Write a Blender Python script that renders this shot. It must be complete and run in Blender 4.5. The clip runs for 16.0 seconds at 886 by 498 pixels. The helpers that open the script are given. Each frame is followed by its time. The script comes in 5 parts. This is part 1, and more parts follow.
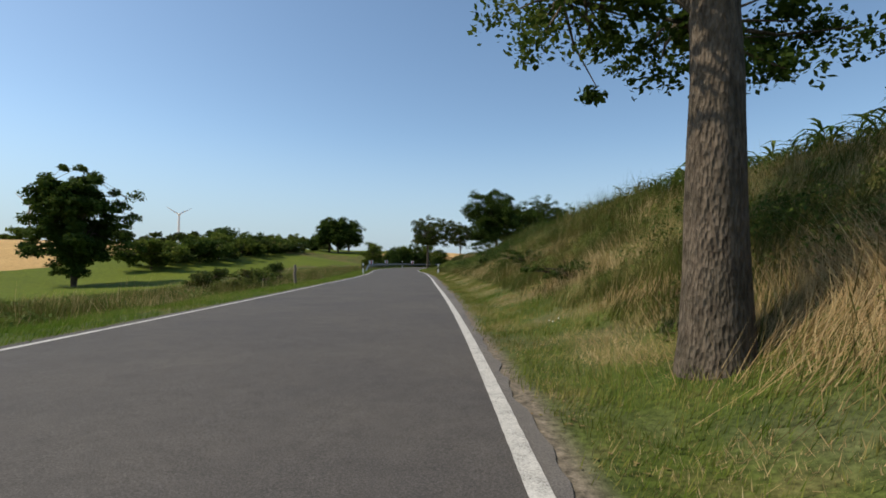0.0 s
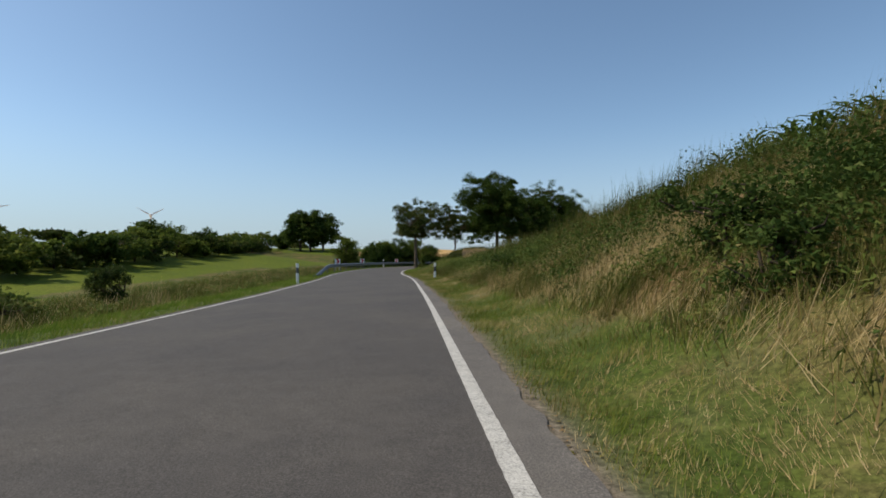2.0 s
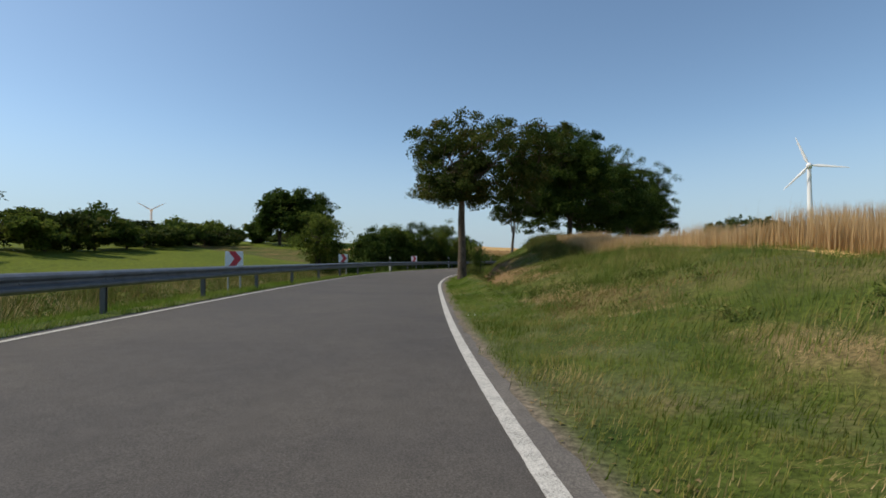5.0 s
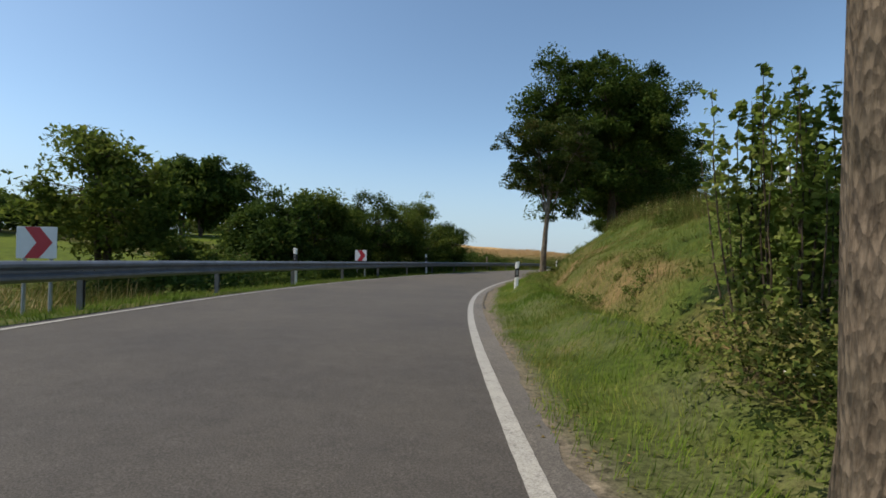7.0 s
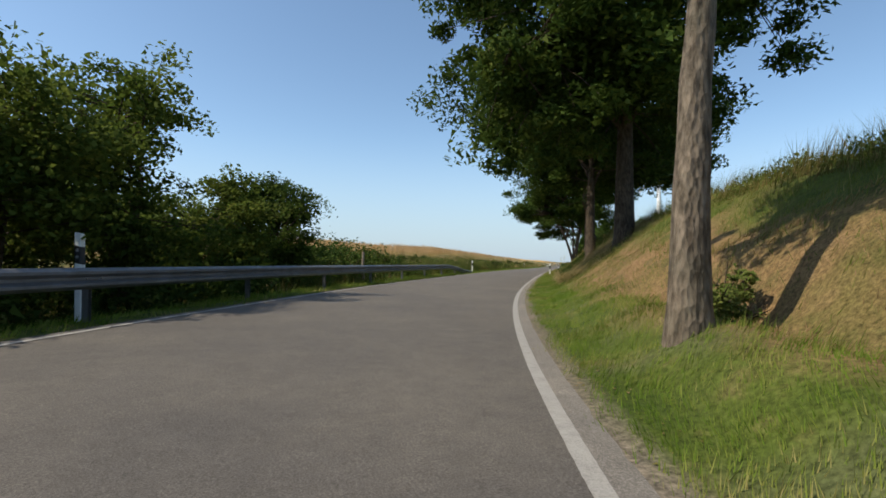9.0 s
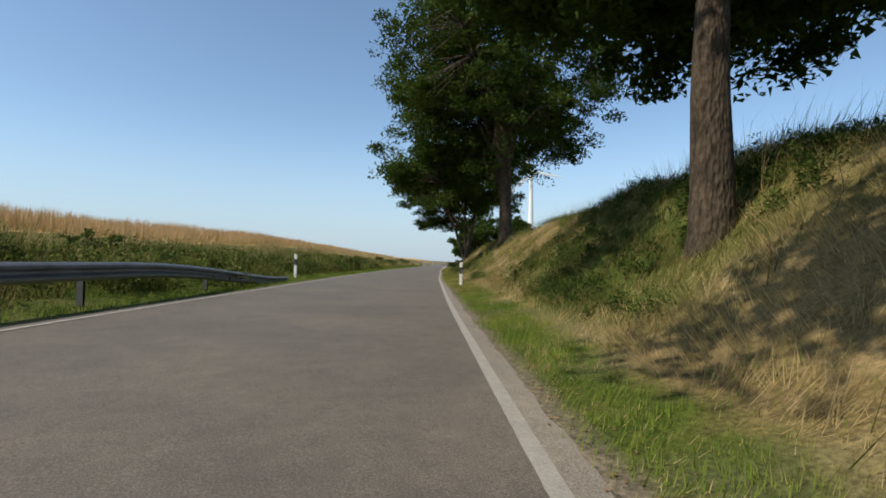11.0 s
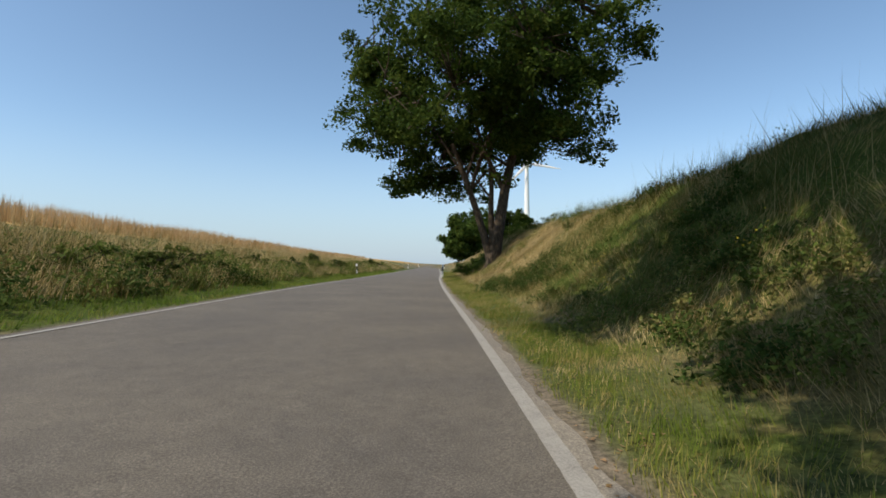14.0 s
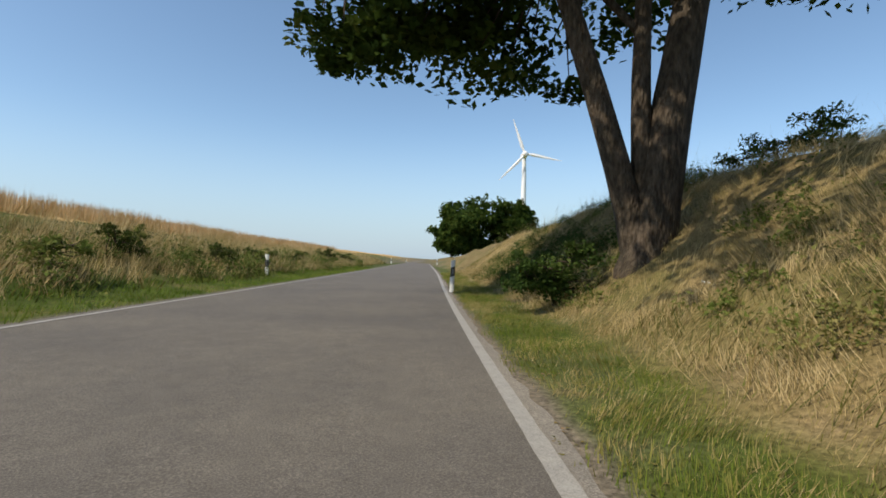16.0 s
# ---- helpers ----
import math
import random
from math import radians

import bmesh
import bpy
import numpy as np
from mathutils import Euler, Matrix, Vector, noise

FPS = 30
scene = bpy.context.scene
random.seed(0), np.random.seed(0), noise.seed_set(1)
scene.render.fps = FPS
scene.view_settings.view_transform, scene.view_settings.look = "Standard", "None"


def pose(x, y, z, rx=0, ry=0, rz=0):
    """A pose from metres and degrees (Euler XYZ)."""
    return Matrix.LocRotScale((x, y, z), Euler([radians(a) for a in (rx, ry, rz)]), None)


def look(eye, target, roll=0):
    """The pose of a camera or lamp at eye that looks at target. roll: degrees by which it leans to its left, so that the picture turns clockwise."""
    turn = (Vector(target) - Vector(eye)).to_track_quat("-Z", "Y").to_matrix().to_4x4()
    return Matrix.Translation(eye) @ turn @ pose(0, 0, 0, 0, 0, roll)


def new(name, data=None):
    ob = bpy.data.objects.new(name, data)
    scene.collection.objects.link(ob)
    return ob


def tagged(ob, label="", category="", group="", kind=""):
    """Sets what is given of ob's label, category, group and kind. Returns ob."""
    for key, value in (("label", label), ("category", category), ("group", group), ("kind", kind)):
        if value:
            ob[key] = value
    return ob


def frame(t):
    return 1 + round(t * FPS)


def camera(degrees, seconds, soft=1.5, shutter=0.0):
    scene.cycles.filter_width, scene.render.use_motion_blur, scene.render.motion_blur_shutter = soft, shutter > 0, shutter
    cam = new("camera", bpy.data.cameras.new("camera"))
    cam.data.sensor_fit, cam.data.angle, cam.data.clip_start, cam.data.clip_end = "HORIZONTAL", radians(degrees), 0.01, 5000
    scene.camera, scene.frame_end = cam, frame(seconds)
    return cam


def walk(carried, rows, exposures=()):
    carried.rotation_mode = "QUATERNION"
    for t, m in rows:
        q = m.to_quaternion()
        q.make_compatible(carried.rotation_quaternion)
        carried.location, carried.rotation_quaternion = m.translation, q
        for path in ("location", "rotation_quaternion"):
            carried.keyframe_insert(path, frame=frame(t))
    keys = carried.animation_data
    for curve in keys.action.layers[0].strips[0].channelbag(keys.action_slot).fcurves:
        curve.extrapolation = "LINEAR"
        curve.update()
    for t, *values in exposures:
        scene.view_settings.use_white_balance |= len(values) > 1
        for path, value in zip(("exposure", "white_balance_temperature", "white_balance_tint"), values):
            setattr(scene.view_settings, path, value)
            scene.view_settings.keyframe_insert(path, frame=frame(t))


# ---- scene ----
cam = camera(82.2, 16.0, soft=1.7)
PATH = [
    (0, (-0.74, 2.263, 0.939), (-0.696, 4.262, 0.998), 0.6),
    (0.5, (-0.962, 7.346, 0.968), (-0.901, 9.344, 1.024), -0.5),
    (1, (-0.826, 12.529, 0.968), (-0.717, 14.525, 1.023), -0.4),
    (1.5, (-0.966, 17.718, 0.923), (-0.997, 19.717, 0.977), 0.3),
    (2, (-0.966, 23.288, 0.953), (-0.872, 25.285, 1.003), -0.6),
    (2.5, (-0.919, 29.203, 0.958), (-0.843, 31.201, 1.007), -0),
    (3, (-1.181, 35.584, 0.943), (-1.207, 37.583, 0.995), 0.2),
    (3.2, (-1.355, 38.166, 0.946), (-1.396, 40.165, 0.998), -0.2),
    (5.3, (-2.95, 65.506, 0.983), (-2.907, 67.505, 1.029), -0.3),
    (5.5, (-3.013, 68.123, 0.982), (-2.965, 70.122, 1.026), -0.3),
    (6, (-3.219, 74.684, 0.955), (-3.174, 76.683, 0.996), -0.7),
    (6.5, (-3.189, 81.096, 0.881), (-3.137, 83.095, 0.928), -0.4),
    (7, (-2.927, 87.145, 0.946), (-2.764, 89.137, 0.998), 0.5),
    (7.5, (-2.408, 93.453, 0.912), (-2.195, 95.441, 0.967), 0.5),
    (8, (-1.403, 99.937, 0.932), (-0.925, 101.878, 0.979), -0.4),
    (8.5, (0.169, 106.385, 0.982), (0.701, 108.313, 1.027), -0.8),
    (8.8, (1.156, 110.435, 0.994), (1.724, 112.352, 1.048), -0.2),
    (9, (1.838, 112.89, 0.986), (2.443, 114.796, 1.044), -0.1),
    (9.2, (2.612, 115.137, 0.94), (3.328, 117.004, 1.0), -0.6),
    (11.3, (14.837, 139.292, 0.986), (15.897, 140.987, 1.037), 0.7),
    (11.5, (16.144, 141.541, 0.951), (17.189, 143.246, 1.006), 0.5),
    (12, (19.597, 147.04, 0.935), (20.744, 148.677, 0.982), 0.6),
    (12.5, (22.825, 152.201, 0.891), (23.937, 153.863, 0.943), 1.5),
    (13, (25.739, 157.46, 0.947), (26.818, 159.143, 1.005), 0.7),
    (13.5, (28.595, 162.425, 0.917), (29.666, 164.113, 0.981), 1),
    (14, (31.531, 167.348, 0.923), (32.635, 169.015, 0.984), -0.1),
    (14.5, (34.408, 172.09, 0.99), (35.594, 173.699, 1.042), -0.6),
    (15, (37.319, 176.839, 0.958), (38.419, 178.508, 1.012), 0.9),
    (15.5, (40.132, 181.379, 0.949), (41.336, 182.975, 0.996), 0.2),
    (16, (42.936, 185.778, 0.936), (44.077, 187.42, 0.978), 1.3),
]
walk(cam, [(t, look(eye, target, roll)) for t, eye, target, roll in PATH], [(0, -0.04), (3, -0.2), (5.5, -0.1), (8, 0.14), (9, 0.2), (11.5, 0.1), (12.5, 0.2), (14, 0.12), (16, 0.12)])

# ---- world, sun ----
world = bpy.data.worlds.new("world")
scene.world = world
world.use_nodes = True
wn = world.node_tree.nodes
sky = wn.new("ShaderNodeTexSky")
sky.sky_type = 'NISHITA'
sky.sun_disc = False
SUN_TO = Vector((-0.6424, 0.0224, 0.766)).normalized()
sky.sun_elevation = math.asin(SUN_TO.z)
sky.sun_rotation = math.atan2(SUN_TO.x, SUN_TO.y)
sky.altitude = 1200
sky.air_density = 1.0
sky.dust_density = 1.8
sky.ozone_density = 0.2
wn["Background"].inputs["Strength"].default_value = 0.155
# summer haze, pale blue towards the horizon all round
height = wn.new("ShaderNodeSeparateXYZ")
world.node_tree.links.new(wn.new("ShaderNodeTexCoord").outputs["Generated"], height.inputs[0])
thin = wn.new("ShaderNodeMapRange")
thin.interpolation_type = 'SMOOTHSTEP'
for key, value in (("From Min", -0.02), ("From Max", 0.26), ("To Min", 0.85), ("To Max", 0.0)):
    thin.inputs[key].default_value = value
world.node_tree.links.new(height.outputs["Z"], thin.inputs["Value"])
haze = wn.new("ShaderNodeMix")
haze.data_type = 'RGBA'
haze.inputs[7].default_value = (2.75, 3.45, 4.2, 1)
world.node_tree.links.new(thin.outputs[0], haze.inputs[0])
tint = wn.new("ShaderNodeMix")
tint.data_type, tint.blend_type = 'RGBA', 'MULTIPLY'
tint.inputs[0].default_value, tint.inputs[7].default_value = 1.0, (0.935, 1.03, 1.03, 1)
world.node_tree.links.new(sky.outputs[0], tint.inputs[6])
world.node_tree.links.new(tint.outputs[2], haze.inputs[6])
world.node_tree.links.new(haze.outputs[2], wn["Background"].inputs["Color"])
sun = new("sun", bpy.data.lights.new("sun", 'SUN'))
sun.data.energy, sun.data.angle, sun.data.color = 4.3, radians(0.6), (1.0, 0.90, 0.74)
sun.matrix_basis = look(SUN_TO * 50, (0, 0, 0))

# ---- materials ----
def material(name):
    m = bpy.data.materials.new(name)
    m.use_nodes = True
    return m, m.node_tree.nodes, m.node_tree.links, m.node_tree.nodes["Principled BSDF"]


def noise_node(n, l, scale, detail=4, rough=0.6, coords=None, stretch=None):
    t = n.new("ShaderNodeTexNoise")
    t.inputs["Scale"].default_value, t.inputs["Detail"].default_value, t.inputs["Roughness"].default_value = scale, detail, rough
    c = coords or n.new("ShaderNodeNewGeometry").outputs["Position"]
    if stretch:
        mp = n.new("ShaderNodeMapping")
        mp.inputs["Scale"].default_value = stretch
        l.new(c, mp.inputs["Vector"])
        c = mp.outputs["Vector"]
    l.new(c, t.inputs["Vector"])
    return t.outputs["Fac"]


def ramp(n, l, fac, stops):
    r = n.new("ShaderNodeValToRGB")
    while len(r.color_ramp.elements) < len(stops):
        r.color_ramp.elements.new(0.5)
    for e, (p, c) in zip(r.color_ramp.elements, stops):
        e.position, e.color = p, (*c, 1)
    l.new(fac, r.inputs["Fac"])
    return r.outputs["Color"]


def mix(n, l, fac, a, b, mode='MIX'):
    m = n.new("ShaderNodeMix")
    m.data_type, m.blend_type = 'RGBA', mode
    for k, v in ((0, fac), (6, a), (7, b)):
        if hasattr(v, "is_linked"):
            l.new(v, m.inputs[k])
        else:
            m.inputs[k].default_value = v if k == 0 else (*v, 1)
    return m.outputs[2]


def bump(n, l, bsdf, height, strength, distance):
    b = n.new("ShaderNodeBump")
    b.inputs["Strength"].default_value, b.inputs["Distance"].default_value = strength, distance
    l.new(height, b.inputs["Height"])
    l.new(b.outputs[0], bsdf.inputs["Normal"])


def simple(name, colour, rough=0.6, metal=0.0, vary=0.15, scale=6.0):
    m, n, l, b = material(name)
    f = noise_node(n, l, scale, 6)
    l.new(ramp(n, l, f, [(0.3, tuple(c * (1 - vary) for c in colour)), (0.7, tuple(min(1, c * (1 + vary)) for c in colour))]), b.inputs["Base Color"])
    b.inputs["Roughness"].default_value, b.inputs["Metallic"].default_value = rough, metal
    return m


def ground_material(name, stops, scale, fine=22.0, second=None):
    m, n, l, b = material(name)
    col = ramp(n, l, noise_node(n, l, scale, 5, 0.65), stops)
    speck = ramp(n, l, noise_node(n, l, fine, 3, 0.7), [(0.3, (0.55, 0.55, 0.5)), (0.7, (1.3, 1.3, 1.25))])
    col = mix(n, l, 1.0, col, speck, 'MULTIPLY')
    l.new(col, b.inputs["Base Color"])
    b.inputs["Roughness"].default_value = 0.95
    b.inputs["Specular IOR Level"].default_value = 0.1
    bump(n, l, b, noise_node(n, l, fine * 0.7, 4), 0.7, 0.06)
    return m


def blade_material(name, stops, patch=0.35, patch_cols=None, trans=0.3):
    """Blades: each its own tint, with broad drifts of greener and drier growth."""
    m, n, l, b = material(name)
    isl = n.new("ShaderNodeNewGeometry").outputs["Random Per Island"]
    f = noise_node(n, l, patch, 3, 0.6)
    ma = n.new("ShaderNodeMath")
    ma.operation = 'MULTIPLY_ADD'
    l.new(isl, ma.inputs[0])
    ma.inputs[1].default_value = 0.5
    mb = n.new("ShaderNodeMath")
    mb.operation = 'MULTIPLY_ADD'
    l.new(f, mb.inputs[0])
    mb.inputs[1].default_value, mb.inputs[2].default_value = 1.6, -0.55
    l.new(mb.outputs[0], ma.inputs[2])
    col = ramp(n, l, ma.outputs[0], stops)
    l.new(col, b.inputs["Base Color"])
    b.inputs["Roughness"].default_value = 0.8
    b.inputs["Specular IOR Level"].default_value = 0.08
    tr = n.new("ShaderNodeBsdfTranslucent")
    l.new(col, tr.inputs["Color"])
    mx = n.new("ShaderNodeMixShader")
    mx.inputs[0].default_value = trans
    l.new(b.outputs[0], mx.inputs[1])
    l.new(tr.outputs[0], mx.inputs[2])
    l.new(mx.outputs[0], n["Material Output"].inputs["Surface"])
    return m


def bark_material(name, dark, light, scale=9.0):
    m, n, l, b = material(name)
    co = n.new("ShaderNodeTexCoord").outputs["Object"]
    f = noise_node(n, l, scale, 6, 0.65, co, (1, 1, 0.3))
    g = noise_node(n, l, 2.2, 4, 0.6, co)
    v = n.new("ShaderNodeTexVoronoi")
    v.inputs["Scale"].default_value = scale * 1.6
    mp = n.new("ShaderNodeMapping")
    mp.inputs["Scale"].default_value = (1, 1, 0.35)
    l.new(co, mp.inputs["Vector"])
    l.new(mp.outputs[0], v.inputs["Vector"])
    col = ramp(n, l, f, [(0.36, dark), (0.62, light)])
    col = mix(n, l, 1.0, col, ramp(n, l, g, [(0.3, (0.6, 0.62, 0.55)), (0.7, (1.15, 1.1, 1.0))]), 'MULTIPLY')
    l.new(col, b.inputs["Base Color"])
    b.inputs["Roughness"].default_value = 0.9
    b.inputs["Specular IOR Level"].default_value = 0.15
    ad = n.new("ShaderNodeMath")
    l.new(f, ad.inputs[0])
    l.new(v.outputs["Distance"], ad.inputs[1])
    bump(n, l, b, ad.outputs[0], 0.9, 0.035)
    return m


def asphalt_material(name, base):
    m, n, l, b = material(name)
    grain = noise_node(n, l, 95.0, 3, 0.8)
    broad = noise_node(n, l, 0.5, 5, 0.6)
    mid = noise_node(n, l, 5.0, 5, 0.7)
    col = ramp(n, l, grain, [(0.32, tuple(c * 0.55 for c in base)), (0.5, base), (0.72, tuple(c * 1.9 for c in base))])
    col = mix(n, l, 1.0, col, ramp(n, l, broad, [(0.3, (0.82, 0.82, 0.84)), (0.7, (1.15, 1.13, 1.08))]), 'MULTIPLY')
    col = mix(n, l, 1.0, col, ramp(n, l, mid, [(0.3, (0.85, 0.85, 0.85)), (0.7, (1.12, 1.12, 1.12))]), 'MULTIPLY')
    # the older surfacing beyond the bend is paler
    sep = n.new("ShaderNodeSeparateXYZ")
    l.new(n.new("ShaderNodeNewGeometry").outputs["Position"], sep.inputs[0])
    mr = n.new("ShaderNodeMapRange")
    for k, v in ((1, 90), (2, 132), (3, 0.0), (4, 1.0)):
        mr.inputs[k].default_value = v
    l.new(sep.outputs["Y"], mr.inputs[0])
    col = mix(n, l, 1.0, col, ramp(n, l, mr.outputs[0], [(0.0, (0.70, 0.69, 0.70)), (1.0, (1.14, 1.12, 1.08))]), 'MULTIPLY')
    l.new(col, b.inputs["Base Color"])
    b.inputs["Roughness"].default_value = 0.85
    b.inputs["Specular IOR Level"].default_value = 0.3
    bump(n, l, b, grain, 0.5, 0.006)
    return m


ASPHALT = asphalt_material("asphalt", (0.106, 0.096, 0.085))
SHOULDER = asphalt_material("shoulder_asphalt", (0.18, 0.165, 0.145))


def line_material():
    m, n, l, b = material("worn_white_paint")
    wear = noise_node(n, l, 7.0, 8, 0.75)
    grain = noise_node(n, l, 90.0, 3, 0.8)
    half = n.new("ShaderNodeMath")
    half.operation = 'MULTIPLY_ADD'
    half.inputs[1].default_value = 0.6
    l.new(grain, half.inputs[0])
    m2 = n.new("ShaderNodeMath")
    m2.operation = 'MULTIPLY'
    m2.inputs[1].default_value = 0.4
    l.new(wear, m2.inputs[0])
    l.new(m2.outputs[0], half.inputs[2])
    col = ramp(n, l, half.outputs[0], [(0.38, (0.15, 0.14, 0.13)), (0.47, (0.40, 0.38, 0.34)), (0.60, (0.60, 0.575, 0.52))])
    # the older paint beyond the bend has greyed
    sep = n.new("ShaderNodeSeparateXYZ")
    l.new(n.new("ShaderNodeNewGeometry").outputs["Position"], sep.inputs[0])
    mr = n.new("ShaderNodeMapRange")
    for k, v in ((1, 80), (2, 100), (3, 0.0), (4, 0.62)):
        mr.inputs[k].default_value = v
    l.new(sep.outputs["Y"], mr.inputs[0])
    col = mix(n, l, mr.outputs[0], col, (0.21, 0.195, 0.175))
    l.new(col, b.inputs["Base Color"])
    b.inputs["Roughness"].default_value = 0.7
    bump(n, l, b, grain, 0.4, 0.004)
    return m


PAINT = line_material()


def near_ground_material():
    """Soil and litter under the grass: greener on the verge, drier on the bank, gravelly at the road's edge."""
    m, n, l, b = material("turf_and_soil")
    def attr(name):
        a = n.new("ShaderNodeAttribute")
        a.attribute_name = name
        return a.outputs["Fac"]
    big = noise_node(n, l, 0.45, 5, 0.65)
    green = ramp(n, l, noise_node(n, l, 1.3, 4, 0.65), [(0.3, (0.04, 0.065, 0.012)), (0.55, (0.075, 0.10, 0.02)), (0.72, (0.13, 0.115, 0.045)), (0.85, (0.19, 0.15, 0.08))])
    dry = ramp(n, l, noise_node(n, l, 0.8, 5, 0.7), [(0.3, (0.10, 0.082, 0.036)), (0.5, (0.19, 0.145, 0.07)), (0.75, (0.31, 0.23, 0.125))])
    soil = ramp(n, l, noise_node(n, l, 9.0, 5, 0.7), [(0.3, (0.12, 0.105, 0.085)), (0.6, (0.20, 0.17, 0.135)), (0.8, (0.30, 0.26, 0.20))])
    f = n.new("ShaderNodeMath")
    f.operation = 'MULTIPLY_ADD'
    f.use_clamp = True
    l.new(big, f.inputs[0])
    f.inputs[1].default_value = 1.6
    off = n.new("ShaderNodeMath")
    off.operation = 'MULTIPLY_ADD'
    l.new(attr("dry"), off.inputs[0])
    off.inputs[1].default_value, off.inputs[2].default_value = 1.5, -1.3
    l.new(off.outputs[0], f.inputs[2])
    brown = ramp(n, l, noise_node(n, l, 1.6, 5, 0.7), [(0.3, (0.115, 0.10, 0.042)), (0.5, (0.205, 0.132, 0.068)), (0.75, (0.29, 0.185, 0.105))])
    dry = mix(n, l, attr("brown"), dry, brown)
    col = mix(n, l, f.outputs[0], green, dry)
    col = mix(n, l, attr("soil"), col, soil)
    speck = ramp(n, l, noise_node(n, l, 19.0, 5, 0.8), [(0.34, (0.38, 0.38, 0.34)), (0.66, (1.45, 1.4, 1.3))])
    col = mix(n, l, 1.0, col, speck, 'MULTIPLY')
    l.new(col, b.inputs["Base Color"])
    b.inputs["Roughness"].default_value = 0.95
    b.inputs["Specular IOR Level"].default_value = 0.1
    bump(n, l, b, noise_node(n, l, 30.0, 4), 0.4, 0.03)
    return m


M_NEAR = near_ground_material()
M_MEADOW = ground_material("meadow_ground", [(0.3, (0.085, 0.115, 0.010)), (0.6, (0.115, 0.142, 0.014)), (0.8, (0.16, 0.155, 0.028))], 0.06, 3.0)
M_WHEAT = ground_material("wheat_ground", [(0.3, (0.46, 0.29, 0.12)), (0.6, (0.54, 0.35, 0.15)), (0.8, (0.60, 0.41, 0.19))], 0.05, 5.0)
G_SHORT = blade_material("short_grass", [(0.10, (0.072, 0.115, 0.014)), (0.40, (0.135, 0.172, 0.026)), (0.62, (0.23, 0.21, 0.055)), (0.88, (0.42, 0.32, 0.15))], 0.8)
G_LUSH = blade_material("lush_verge_grass", [(0.10, (0.085, 0.15, 0.016)), (0.42, (0.135, 0.205, 0.026)), (0.70, (0.20, 0.235, 0.045)), (0.95, (0.34, 0.29, 0.11))], 0.8)
G_TALL = blade_material("tall_dry_grass", [(0.05, (0.12, 0.115, 0.032)), (0.3, (0.26, 0.205, 0.08)), (0.55, (0.44, 0.335, 0.16)), (0.95, (0.62, 0.49, 0.27))], 0.6)
G_GREEN = blade_material("rank_grass", [(0.15, (0.046, 0.062, 0.012)), (0.45, (0.078, 0.09, 0.018)), (0.7, (0.14, 0.115, 0.036)), (0.95, (0.27, 0.19, 0.08))], 0.6)
G_MOWN = blade_material("mown_dry_grass", [(0.1, (0.10, 0.125, 0.025)), (0.4, (0.175, 0.155, 0.045)), (0.6, (0.25, 0.165, 0.08)), (0.97, (0.37, 0.24, 0.135))], 0.5)
G_SLOPE = blade_material("slope_grass", [(0.15, (0.085, 0.125, 0.02)), (0.5, (0.125, 0.16, 0.03)), (0.78, (0.20, 0.195, 0.05)), (0.97, (0.34, 0.27, 0.12))], 0.7)
G_HAY = blade_material("dead_straw", [(0.1, (0.24, 0.155, 0.07)), (0.5, (0.40, 0.275, 0.13)), (0.95, (0.56, 0.42, 0.23))], 0.8, trans=0.15)
G_WHEAT = blade_material("ripe_wheat", [(0.1, (0.34, 0.235, 0.105)), (0.5, (0.51, 0.355, 0.18)), (0.9, (0.63, 0.47, 0.27))])
L_OAK = blade_material("leaf_mid_green", [(0.15, (0.026, 0.048, 0.010)), (0.5, (0.05, 0.084, 0.015)), (0.8, (0.085, 0.12, 0.022)), (0.97, (0.13, 0.155, 0.035))], 0.5, trans=0.35)
L_LIGHT = blade_material("leaf_light_green", [(0.15, (0.05, 0.08, 0.014)), (0.5, (0.095, 0.13, 0.022)), (0.8, (0.14, 0.17, 0.032)), (0.97, (0.19, 0.20, 0.048))], 0.5, trans=0.5)
L_RED = blade_material("leaf_olive", [(0.15, (0.028, 0.045, 0.012)), (0.5, (0.052, 0.078, 0.016)), (0.8, (0.095, 0.105, 0.026)), (0.97, (0.15, 0.12, 0.04))], 0.5)
# leaf colour raised: sunlight blocked by the crown above is put into it
L_SHOOT = blade_material("brightened_shoot_leaf", [(0.15, (0.10, 0.16, 0.03)), (0.5, (0.155, 0.22, 0.045)), (0.8, (0.21, 0.26, 0.06)), (0.97, (0.28, 0.29, 0.09))], 0.6, trans=0.5)
L_MULLEIN = blade_material("mullein_leaf", [(0.1, (0.12, 0.17, 0.05)), (0.5, (0.17, 0.22, 0.07)), (0.95, (0.26, 0.30, 0.12))], 2.0)
L_MAIZE = blade_material("maize_leaf", [(0.15, (0.045, 0.085, 0.014)), (0.5, (0.075, 0.12, 0.022)), (0.9, (0.13, 0.16, 0.04))], 0.8)
L_NETTLE = blade_material("nettle_leaf", [(0.15, (0.03, 0.055, 0.012)), (0.5, (0.055, 0.09, 0.018)), (0.85, (0.09, 0.12, 0.03)), (0.97, (0.15, 0.15, 0.05))], 0.6)
L_WEED = blade_material("weed_leaf", [(0.15, (0.075, 0.11, 0.022)), (0.5, (0.12, 0.155, 0.032)), (0.8, (0.19, 0.19, 0.055)), (0.97, (0.28, 0.24, 0.09))], 0.6)
BARK = bark_material("bark_brown", (0.075, 0.058, 0.045), (0.185, 0.148, 0.118), 26.0)
BARK_PALE = bark_material("bark_pale", (0.075, 0.06, 0.048), (0.235, 0.195, 0.16), 13.0)
